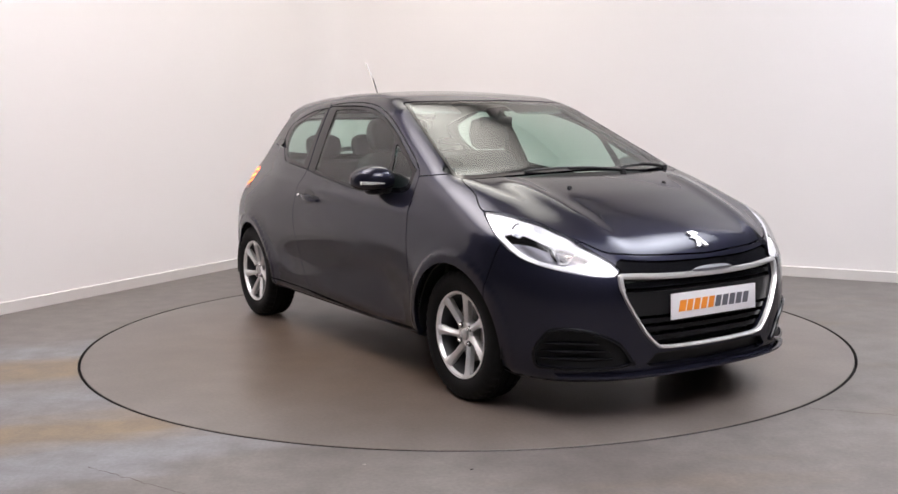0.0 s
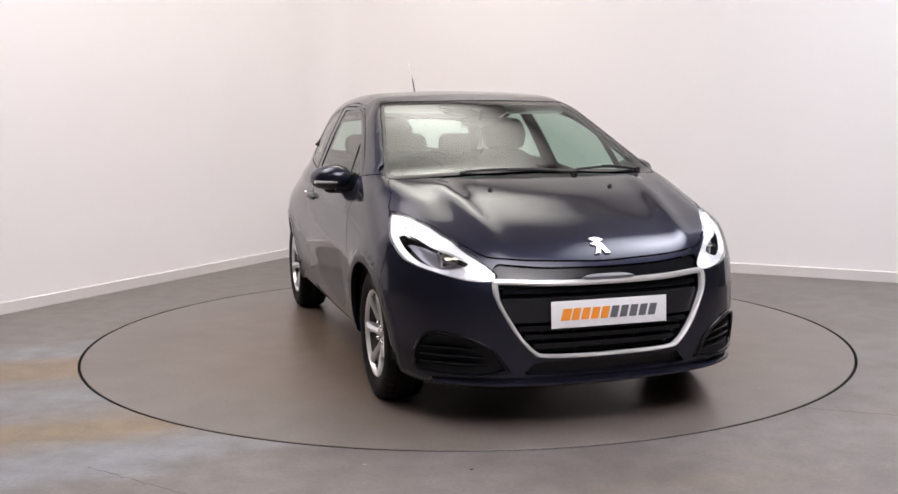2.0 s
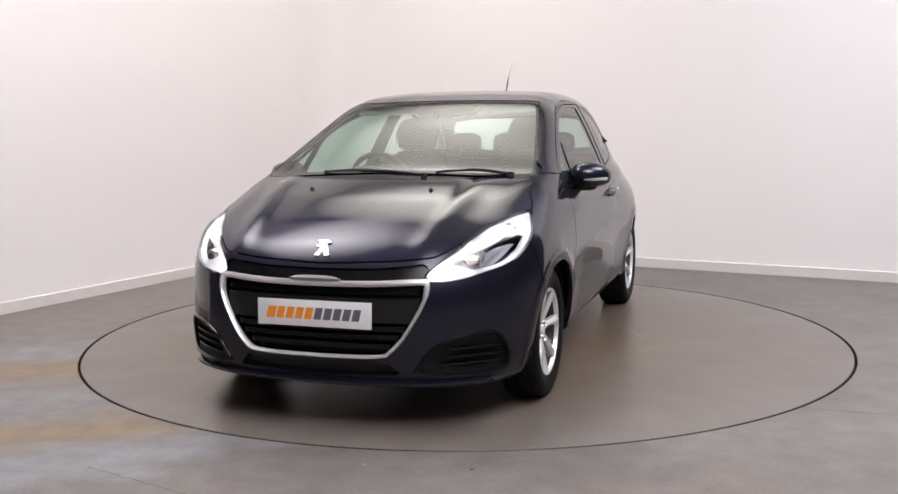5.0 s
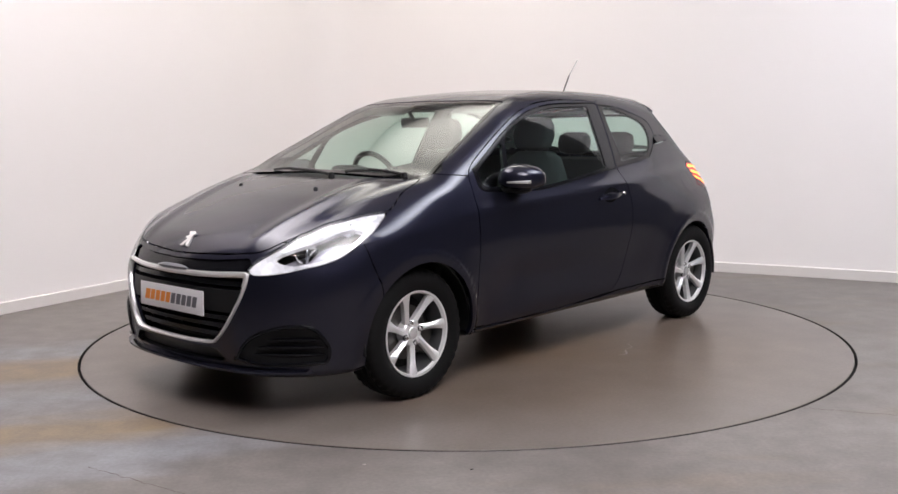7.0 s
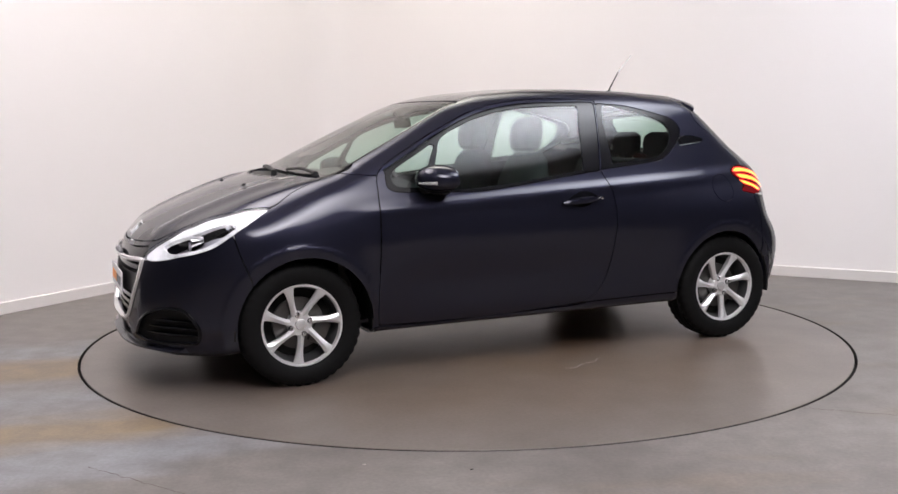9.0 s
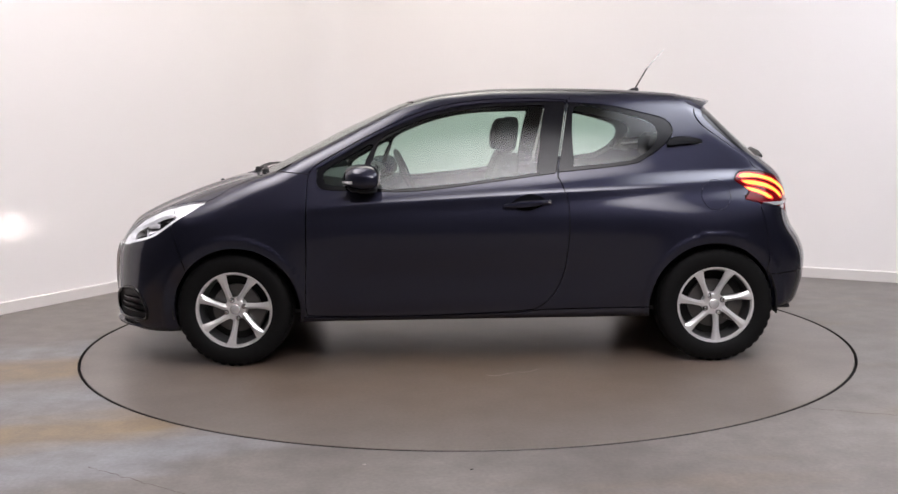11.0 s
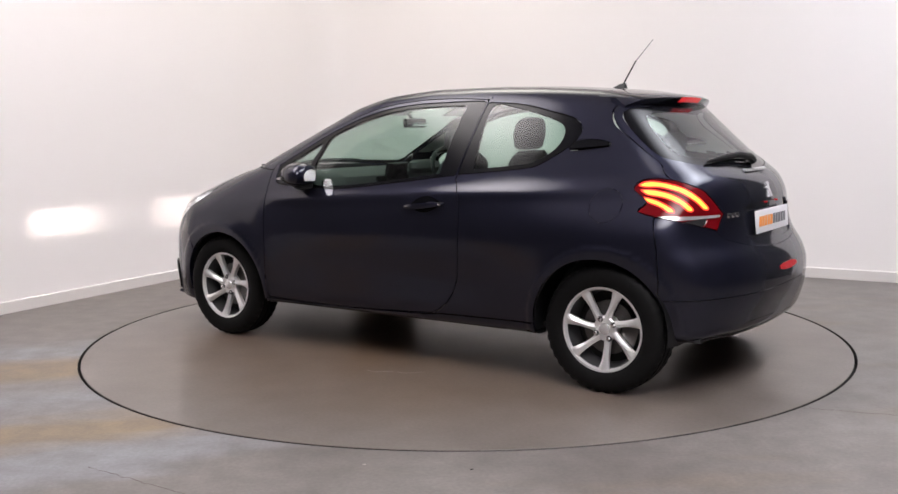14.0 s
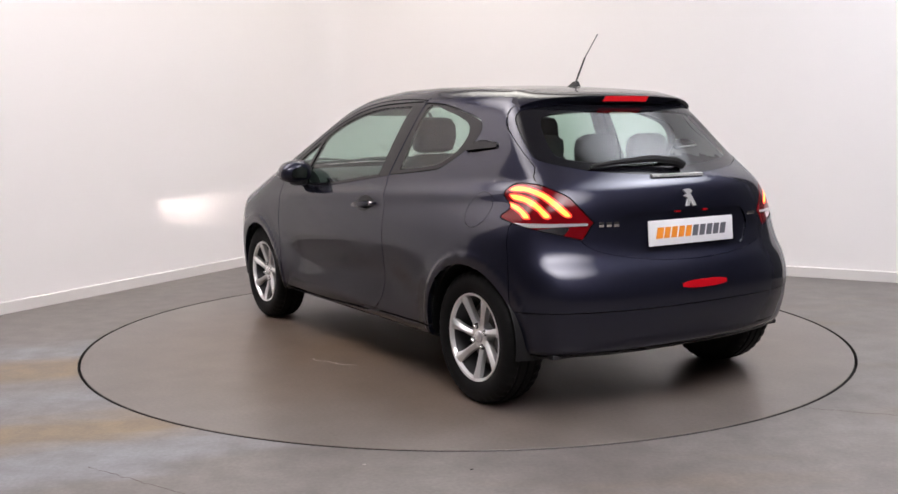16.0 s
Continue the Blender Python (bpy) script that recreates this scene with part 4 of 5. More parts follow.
# ---- wheels ----
def tyre_mesh():
    prof = [(0.196, -0.078), (0.206, -0.088), (0.240, -0.098), (0.270, -0.097), (0.292, -0.088), (0.3015, -0.074), (0.3045, -0.050), (0.2985, -0.046), (0.2985, -0.040), (0.3055, -0.036), (0.306, -0.006),
            (0.299, -0.003), (0.299, 0.003), (0.306, 0.006), (0.3055, 0.036), (0.2985, 0.040), (0.2985, 0.046), (0.3045, 0.050), (0.3015, 0.074), (0.292, 0.088), (0.270, 0.097), (0.240, 0.098), (0.206, 0.088), (0.196, 0.078)]
    segs = 120
    bm = bmesh.new()
    rings = []
    for k in range(segs):
        a = 2 * math.pi * k / segs
        ring = []
        for r, t in prof:
            if 0.049 < abs(t) < 0.09 and r > 0.29 and k % 3 == 0:      # shoulder slots
                r -= 0.006
            ring.append(bm.verts.new((r * math.cos(a), t, r * math.sin(a))))
        rings.append(ring)
    for k in range(segs):
        a, b = rings[k], rings[(k + 1) % segs]
        for i in range(len(prof) - 1):
            bm.faces.new((a[i], a[i + 1], b[i + 1], b[i]))
    return bm


def rim_mesh():
    barrel = lathe([(0.186, 0.070), (0.192, 0.086), (0.2015, 0.088), (0.2025, 0.082), (0.197, 0.070)], 72)
    hub = lathe([(0.0005, 0.052), (0.030, 0.054), (0.053, 0.055), (0.059, 0.050), (0.061, 0.010), (0.0005, 0.010)], 42)
    parts, spokes = [barrel, hub], []
    for k in range(7):
        a = radians(90 + k * 360 / 7)
        rows = []
        for r, w, y, ridge in ((0.040, 0.020, 0.050, 0.004), (0.075, 0.0150, 0.056, 0.009), (0.115, 0.0150, 0.064, 0.010), (0.150, 0.0185, 0.073, 0.009), (0.178, 0.0245, 0.081, 0.005), (0.194, 0.031, 0.082, 0.002)):
            twist = 0.026 * ((r - 0.04) / 0.154) ** 1.2 - 0.006
            rows.append([(-w + twist, y - 0.004), (-w * 0.45 + twist, y + ridge * 0.6), (0.15 * w + twist, y + ridge), (w * 0.6 + twist, y + ridge * 0.3), (w + twist, y - 0.004), (w * 0.8 + twist, y - 0.030), (-w * 0.8 + twist, y - 0.030)])
        rr = (0.040, 0.075, 0.115, 0.150, 0.178, 0.194)
        c, s = math.cos(a), math.sin(a)
        rings = [[(r * c - u * s, y, r * s + u * c) for u, y in row] for r, row in zip(rr, rows)]
        spokes.append(loft(rings))
    return join_bm(*parts), spokes


def wheel_at(x, sgn, spin):
    y = 0.733 * sgn
    rim, spokes = rim_mesh()
    wheel = car_part("wheel", rim, ALLOY, None, "silver seven-spoke alloy wheel")
    wheel.matrix_local = Matrix.Translation(Vector((x, y, WHEEL_Z)) + OFF) @ Matrix.Rotation(0 if sgn > 0 else math.pi, 4, "Z") @ Matrix.Rotation(radians(spin), 4, "Y")
    for sp in spokes:
        car_part("spoke", sp, ALLOY, wheel)
    car_part("tyre", tyre_mesh(), RUBBER, wheel, "black rubber tyre")
    car_part("hub_cap", lathe([(0.0005, 0.0655), (0.018, 0.065), (0.026, 0.061), (0.028, 0.052), (0.0005, 0.052)], 28), SATIN, wheel, "round silver centre cap")
    for k in range(4):
        a = radians(45 + 90 * k)
        bm = lathe([(0.0005, 0.070), (0.008, 0.069), (0.0105, 0.064), (0.0105, 0.050), (0.0005, 0.050)], 12)
        # dark disc on the hub stands for shade round the bolt
        shade_disc = lathe([(0.0005, 0.0580), (0.0135, 0.0580), (0.0145, 0.050), (0.0005, 0.050)], 16)
        car_part("bolt_shade", moved(shade_disc, Matrix.Translation((0.050 * math.cos(a), 0, 0.050 * math.sin(a)))), DARKALLOY, wheel)
        car_part("wheel_bolt", moved(bm, Matrix.Translation((0.050 * math.cos(a), 0, 0.050 * math.sin(a)))), CHROME, wheel)
    car_part("barrel", lathe([(0.196, 0.072), (0.183, 0.02), (0.180, -0.08), (0.176, -0.08), (0.176, 0.02), (0.186, 0.068)], 48), DARKALLOY, wheel, "inner barrel of the wheel, its shade put into a dark colour")
    car_part("brake_disc", lathe([(0.06, 0.010), (0.128, 0.010), (0.128, -0.012), (0.06, -0.012)], 48), STEEL, wheel, "worn steel brake disc")
    bm = box_bm(-0.155, -0.075, -0.035, 0.030, -0.06, 0.06, 0.012)
    car_part("brake_caliper", bm, STEEL, wheel)
    car_part("backing_plate", lathe([(0.0005, -0.02), (0.170, -0.02), (0.170, -0.03), (0.0005, -0.03)], 40), PIT, wheel)
    return wheel


for x, sgn, spin in ((WHEEL_X, 1, -27), (WHEEL_X, -1, -6), (-WHEEL_X, 1, -18), (-WHEEL_X, -1, 5)):
    wheel_at(x, sgn, spin)
    # arch liner
    n = 30
    rings = []
    for k in range(n + 1):
        a = math.pi * (-0.045 + 1.09 * k / n)
        cx = math.copysign(1.248, x)
        rings.append([(cx + r * math.cos(a), sgn * y, 0.302 + r * math.sin(a)) for r, y in ((0.342, 0.815), (0.356, 0.74), (0.356, 0.50), (0.12, 0.49), (0.12, 0.48), (0.365, 0.48), (0.365, 0.74), (0.348, 0.818))])
    car_part("arch_liner", loft(rings), BLACK, None, "black wheel arch liner")


# ---- front details ----
def front_point(y, z, lift=0.0):
    """The point of the nose at a width and height."""
    p = onto(np.array([[2.1 - 0.14 * y * y, y, z]]))
    for _ in range(6):
        p[0, 1], p[0, 2] = y, z
        g = gradient(p)
        p[0, 0] -= body(p)[0] / max(g[0, 0], 0.2)
    g = gradient(p)[0]
    return Vector(p[0]) + Vector(g).normalized() * lift


def corner_point(h, z, sgn, lift=0.003):
    """The point of the front corner seen at 45 degrees: h across, z up."""
    lo, hi = 1.35, 2.3
    for _ in range(30):
        mid = 0.5 * (lo + hi)
        if body(np.array([[mid, h / 0.70711 + mid, z]]))[0] < 0:
            lo = mid
        else:
            hi = mid
    p = np.array([[lo, h / 0.70711 + lo, z]])
    g = gradient(p)[0]
    q = Vector(p[0]) + Vector(g).normalized() * lift
    return Vector((q.x, q.y * sgn, q.z))


def rear_point(y, z, lift=0.0):
    p = np.array([[-2.0, y, z]], float)
    for _ in range(30):
        g = gradient(p)
        p[0, 0] -= 0.7 * body(p)[0] / min(g[0, 0], -0.3)
    g = gradient(p)[0]
    return Vector(p[0]) + Vector(g).normalized() * lift


def grille():
    # recessed backing behind the opening
    back = skin_part("grille", "grille_opening", BLACK, rise=-0.075, depth=0.0, label="black grille with cross bars in a chrome frame")
    # chrome frame round the opening
    poly = outline(GRILLE, per=8)
    n = len(poly)
    rings = []
    for i in range(n):
        y, z = poly[i]
        d = poly[(i + 1) % n] - poly[i - 1]
        d = d / (np.linalg.norm(d) + 1e-9)
        nrm = np.array([d[1], -d[0]])
        if nrm @ (poly[i] - np.array([0, 0.48])) < 0:
            nrm = -nrm
        w = 0.011 if z > 0.56 else 0.008 if abs(y) > 0.3 else 0.007
        ring = []
        for u, h in ((-w, -0.012), (-w, 0.004), (-0.4 * w, 0.011), (0.5 * w, 0.011), (w, 0.004), (w, -0.012)):
            ring.append(front_point(y + nrm[0] * u, z + nrm[1] * u, h))
        rings.append(ring)
    bm = bmesh.new()
    vs = [[bm.verts.new(p) for p in r] for r in rings]
    for a, b in zip(vs, vs[1:] + vs[:1]):
        for i in range(6):
            bm.faces.new((a[i], a[(i + 1) % 6], b[(i + 1) % 6], b[i]))
    car_part("chrome_frame", bm, SATIN, back, "satin chrome frame of the grille")
    # inner walls of the opening
    rings = [[front_point(poly[i][0], poly[i][1], -0.002), front_point(poly[i][0] * 0.97, poly[i][1], -0.002) + Vector((-0.085, 0, 0))] for i in range(n)]
    car_part("surround", loft(rings + rings[:1], closed=False, caps=False), GLOSSBLACK, back)

    def bar(z0, z1, half, lift, mat, name, label=""):
        ys = np.linspace(-half, half, 25)
        rings = []
        for y in ys:
            a, b = front_point(y, z0, lift), front_point(y, z1, lift)
            rings.append([a, b, b + Vector((-0.04, 0, 0.004)), a + Vector((-0.04, 0, -0.004))])
        car_part(name, loft(rings), mat, back, label)
    bar(0.576, 0.597, 0.445, -0.020, GLOSSBLACK, "grille_bar")
    bar(0.455, 0.556, 0.445, -0.018, BLACK, "plate_carrier", "black band that carries the plate")
    bar(0.420, 0.440, 0.385, -0.022, GLOSSBLACK, "grille_bar")
    bar(0.385, 0.403, 0.360, -0.024, GLOSSBLACK, "grille_bar")
    bar(0.345, 0.365, 0.325, -0.026, GLOSSBLACK, "grille_bar")
    for y in (-0.28, -0.14, 0.0, 0.14, 0.28):
        a, b = front_point(y, 0.33, -0.05), front_point(y, 0.60, -0.05)
        car_part("grille_post", tube([a, b], 0.005, 6), BLACK, back)
    # lip above the frame
    rings = []
    for y in np.linspace(-0.115, 0.115, 11):
        h = 0.011 * (1 - (abs(y) / 0.116) ** 4)
        rings.append([front_point(y, 0.622 - h * 0.6, 0.010), front_point(y, 0.626, 0.019), front_point(y, 0.628 + h, 0.013), front_point(y, 0.628 + h, 0.002), front_point(y, 0.622 - h * 0.6, 0.002)])
    car_part("badge_bar", loft(rings), GREYPRINT, back, "grey lip on the grille frame")
    return back


grille()
skin_part("lower_intake", "lower_opening", BLACK, rise=-0.03, depth=0.0, parent=bumper_ob, label="black lower air intake")
LOWPOLY = outline(mirrored([(0.0, 0.294), (0.30, 0.296), (0.335, 0.280), (0.375, 0.240), (0.375, 0.240), (0.0, 0.232)]))
rings = [[front_point(y, z, 0.0), front_point(y, z, -0.001) + Vector((-0.04, 0, 0))] for y, z in LOWPOLY]
car_part("intake_wall", loft(rings + rings[:1], closed=False, caps=False), BLACK, bumper_ob)
# painted splitter lip along the bottom of the bumper
rings = []
for y in np.linspace(-0.70, 0.70, 41):
    p = front_point(y, 0.205, 0.0)
    rings.append([p + Vector((-0.03, 0, 0.022)), p + Vector((0.006, 0, 0.016)), p + Vector((0.034, 0, 0.004)), p + Vector((0.034, 0, -0.005)), p + Vector((-0.03, 0, -0.014))])
car_part("splitter", loft(rings), PAINT, bumper_ob, "painted lip under the bumper")
for sgn, side in ((1, LEFT), (-1, RIGHT)):
    fog = skin_part("fog_recess", "fog_recess", BLACK, rise=lambda p: -0.004 - 0.030 * blend(-distance(outline(FOG), VIEWS["nose"](p)), 0.0, 0.045), depth=0.012, parent=bumper_ob, label="black moulded corner recess", keep=side)
    lip = [corner_point(h, z, sgn) for h, z in outline(FOG, per=4)]
    car_part("fog_surround", tube(lip + lip[:1], 0.0085, 8), GLOSSBLACK, bumper_ob, "raised dark lip round the corner recess")
    for z, y0, y1 in ((0.345, 0.56, 0.735), (0.312, 0.52, 0.745), (0.280, 0.50, 0.74)):
        rings = []
        for y in np.linspace(y0, y1, 12):
            t = (y - y0) / (y1 - y0)
            hgt = 0.009 * math.sin(math.pi * min(1, max(0.02, t))) ** 0.5 + 0.001
            p = front_point(sgn * y, z, 0.0)
            rings.append([p + Vector((-0.025, 0, -hgt)), p + Vector((-0.012, 0, -hgt * 0.3)), p + Vector((-0.012, 0, hgt * 0.5)), p + Vector((-0.030, 0, hgt)), p + Vector((-0.045, 0, 0))])
        car_part("fog_slat", loft(rings), GLOSSBLACK, bumper_ob)


def plate(name, centre, tilt, yaw, letters_width=0.43):
    """A white plate whose name is drawn as plain bars, orange then grey."""
    m = Matrix.Translation(centre) @ Matrix.Rotation(yaw, 4, "Z") @ Matrix.Rotation(tilt, 4, "Y")
    base = car_part(name, moved(box_bm(-0.006, 0.0, -0.26, 0.26, -0.0555, 0.0555, 0.003), m), PLATE, None, "white plate with orange and grey lettering bars")
    slots = [("o", 5), ("g", 5)]
    for kind, n in slots:
        for k in range(n):
            i = k + (0 if kind == "o" else 5)
            u = -letters_width / 2 + letters_width * (i + 0.5) / 10
            w = letters_width / 10 * (0.46 if (kind, k) == ("o", 0) else 0.38)
            lean = 0.006
            ring = [(-w + -lean, -0.024), (w - lean, -0.024), (w + lean, 0.024), (-w + lean, 0.024)]
            rings = [[(x, u + a, b) for a, b in ring] for x in (-0.001, 0.0012)]
            car_part("lettering_bar", moved(loft(rings), m), ORANGE if kind == "o" else GREYPRINT, base)
    return base


plate("front_plate", Vector((2.043, 0.0, 0.487)), radians(-2), 0.0)
plate("rear_plate", Vector((-1.800, 0.0, 0.780)), radians(-5), math.pi)


def badge(parent, where, normal, size, name):
    """A plain upright emblem in chrome, its device left as a simple shape."""
    n = Vector(normal).normalized()
    side = Vector((0, 0, 1)).cross(n).normalized()
    up = n.cross(side)
    pts = [(-0.40, 0.45), (0.05, 0.50), (0.32, 0.34), (0.10, 0.22), (0.24, 0.0), (0.44, -0.50), (0.18, -0.50), (0.06, -0.18), (-0.08, -0.50), (-0.34, -0.50), (-0.12, -0.05), (-0.42, 0.10), (-0.18, 0.20)]
    rings = [[Vector(where) + side * u * size + up * v * size + n * h for u, v in pts] for h in (-0.002, 0.007)]
    car_part(name, loft(rings), SATIN, parent, "chrome emblem")


p = np.array([[1.925, 0.0, 0.742]])
p = onto(p)
badge(hood_ob, p[0], gradient(p)[0], 0.088, "emblem")
p = rear_point(-0.005, 0.925)
badge(tailgate_ob, p, (-1, 0, 0.25), 0.078, "emblem")
for k, (y0, w) in enumerate(((0.475, 0.024), (0.440, 0.024), (0.405, 0.024))):
    q = rear_point(y0, 0.828, 0.003)
    car_part("model_mark", moved(box_bm(-0.003, 0.003, -w / 2, w / 2, -0.011, 0.011, 0.002), Matrix.Translation(q) @ Matrix.Rotation(radians(-12), 4, "Z")), CHROME, tailgate_ob)
q = rear_point(-0.435, 0.832, 0.003)
car_part("model_mark", moved(box_bm(-0.003, 0.003, -0.032, 0.032, -0.008, 0.008, 0.002), Matrix.Translation(q) @ Matrix.Rotation(radians(11), 4, "Z")), CHROME, tailgate_ob)
skin_part("plate_recess", "plate_recess", PAINT, rise=lambda p: -0.010 * np.ones(len(p)), depth=-0.010, parent=tailgate_ob, label="recess for the plate")
# two red chips stand for red glints above the plate
for y in (0.08, -0.09):
    q = rear_point(y, 0.868, 0.004)
    car_part("red_glint", moved(box_bm(-0.01, 0.002, -0.014, 0.014, -0.004, 0.004, 0.002), Matrix.Translation(q)), REDPLASTIC, tailgate_ob)
# chrome-edged handle strip under the rear window
rings = []
for y in np.linspace(-0.155, 0.155, 13):
    a = rear_point(y, 1.018, 0.004)
    rings.append([a + Vector((0.01, 0, 0.010)), a + Vector((-0.006, 0, 0.006)), a + Vector((-0.008, 0, -0.004)), a + Vector((0.01, 0, -0.006))])
car_part("handle_strip", loft(rings), SATIN, tailgate_ob, "bright strip below the rear window")
# red fog lamp in the rear bumper
rings = []
for y in np.linspace(-0.135, 0.135, 13):
    h = 0.017 * (1 - 0.55 * (abs(y) / 0.135) ** 3)
    a, b = rear_point(y, 0.556 - h, 0.004), rear_point(y, 0.556 + h, 0.004)
    rings.append([a, b, b + Vector((0.02, 0, 0)), a + Vector((0.02, 0, 0))])
car_part("rear_fog_lamp", loft(rings), REDPLASTIC, rear_bumper_ob, "red lamp in the bumper")


# ---- roof spoiler, brake light, aerial ----
def spoiler():
    rings = []
    for y in np.linspace(-0.535, 0.535, 35):
        e = (abs(y) / 0.535)
        x0, x1 = -1.10 - 0.03 * (1 - e * e), -1.378 + 0.10 * e ** 2 + 0.03 * e ** 6
        drop = 0.016 * e ** 2 + 0.03 * e ** 8
        p0 = onto(np.array([[x0, y, 1.44]]), 0.0)[0]
        p0 = onto(np.array([[x0 , y, p0[2]]]), 0.001)[0]
        zt = 1.390 - drop
        mid = onto(np.array([[-1.24 + 0.04 * e, y, 1.42]]), 0.006)[0]
        rings.append([tuple(p0), tuple(mid), (x1 + 0.02, y, zt + 0.006), (x1, y, zt - 0.004), (x1 + 0.006, y, zt - 0.014), (x1 + 0.045, y, zt - 0.044), (x1 + 0.13, y, zt - 0.035), (p0[0] - 0.02, y, p0[2] - 0.02)])
    sp = car_part("spoiler", loft(rings), PAINT, tailgate_ob, "painted roof spoiler over the rear window")
    rings = []
    for y in np.linspace(-0.135, 0.135, 13):
        e = abs(y) / 0.535
        x1, zt = -1.378 + 0.10 * e ** 2, 1.390 - 0.016 * e ** 2
        rings.append([(x1 - 0.002, y, zt - 0.006), (x1 + 0.020, y, zt - 0.030), (x1 + 0.04, y, zt - 0.025), (x1 + 0.02, y, zt - 0.002)])
    car_part("brake_light", loft(rings), BRAKEGLOW, tailgate_ob, "red high-level brake light")


spoiler()
z = onto(np.array([[-0.97, 0.0, 1.45]]))[0][2]
aerial = car_part("aerial", loft([[(-0.915, 0, z), (-0.93, 0.012, z), (-1.0, 0.022, z), (-1.012, 0, z), (-1.0, -0.022, z), (-0.93, -0.012, z)],
                                  [(-0.965, 0, z + 0.022), (-0.972, 0.006, z + 0.024), (-1.0, 0.009, z + 0.026), (-1.004, 0, z + 0.026), (-1.0, -0.009, z + 0.026), (-0.972, -0.006, z + 0.024)]]), BLACK, None, "black roof aerial base")
car_part("rod", tube([(-0.985, 0, z + 0.018), (-1.058, 0, 1.585)], 0.0045, 8), BLACK, aerial)
car_part("whip", tube([(-1.058, 0, 1.585), (-1.152, 0, 1.690)], 0.003, 8), SATIN, aerial)


# ---- mirrors, handles, wipers ----
def side_mirror(sgn):
    def ring(y, cx, cz, rx, rz):
        out = []
        for k in range(20):
            a = 2 * math.pi * k / 20
            c, s = math.cos(a), math.sin(a)
            px = abs(c) ** 0.75 * math.copysign(1, c) * rx * 1.16
            if c < 0:
                px *= 0.58
            out.append((cx + px, sgn * y, cz + abs(s) ** 0.85 * math.copysign(1, s) * rz * (1.0 if s > 0 else 0.92)))
        return out
    rings = [ring(0.782, 0.560, 0.988, 0.025, 0.018), ring(0.790, 0.560, 0.988, 0.070, 0.044), ring(0.81, 0.560, 0.990, 0.095, 0.060), ring(0.85, 0.556, 0.993, 0.106, 0.071), ring(0.90, 0.550, 0.992, 0.102, 0.069),
             ring(0.945, 0.542, 0.989, 0.086, 0.056), ring(0.972, 0.532, 0.985, 0.060, 0.038), ring(0.984, 0.526, 0.982, 0.024, 0.016)]
    m = car_part("door_mirror", loft(rings), PAINT, doors[sgn], "dark blue door mirror with a bright strip")
    strip = []
    for y in np.linspace(0.83, 0.975, 12):
        e = (y - 0.90) / 0.085
        x = 0.570 + 0.1055 * (1 - 0.36 * max(0, e) ** 2) - 0.012 * max(0, -e)
        strip.append([(x - 0.03, sgn * y, 0.966), (x + 0.001, sgn * y, 0.969), (x + 0.0015, sgn * y, 0.977), (x - 0.03, sgn * y, 0.983)])
    car_part("indicator_strip", loft(strip), SATIN, doors[sgn], "bright indicator strip on the mirror")
    low = [[(0.555 + 0.055 * math.cos(2 * math.pi * k / 14), sgn * 0.86 + 0.055 * math.sin(2 * math.pi * k / 14), z) for k in range(14)] for z in (0.945, 0.922, 0.912)]
    low[2] = [((a - 0.555) * 0.6 + 0.555, (b - sgn * 0.86) * 0.6 + sgn * 0.86, c) for a, b, c in low[2]]
    car_part("mirror_underside", loft(low), BLACK, doors[sgn])
    foot = [[(0.60 + 0.055 * c, sgn * y, z + 0.022 * s) for c, s in ((1, 0), (0.6, 0.8), (-0.6, 0.8), (-1, 0), (-0.6, -0.8), (0.6, -0.8))] for y, z in ((0.79, 0.945), (0.83, 0.935), (0.87, 0.945))]
    car_part("mirror_foot", loft(foot), BLACK, doors[sgn], "black mirror foot")
    glass = [[(0.492, sgn * y, z) for y, z in ((0.838, 0.958), (0.925, 0.960), (0.936, 0.985), (0.918, 1.012), (0.870, 1.026), (0.832, 1.012))] for k in (0, 1)]
    glass[1] = [(0.4815, y, z) for _, y, z in glass[1]]
    car_part("mirror_glass", loft(glass), CHROME, doors[sgn], "mirror glass")


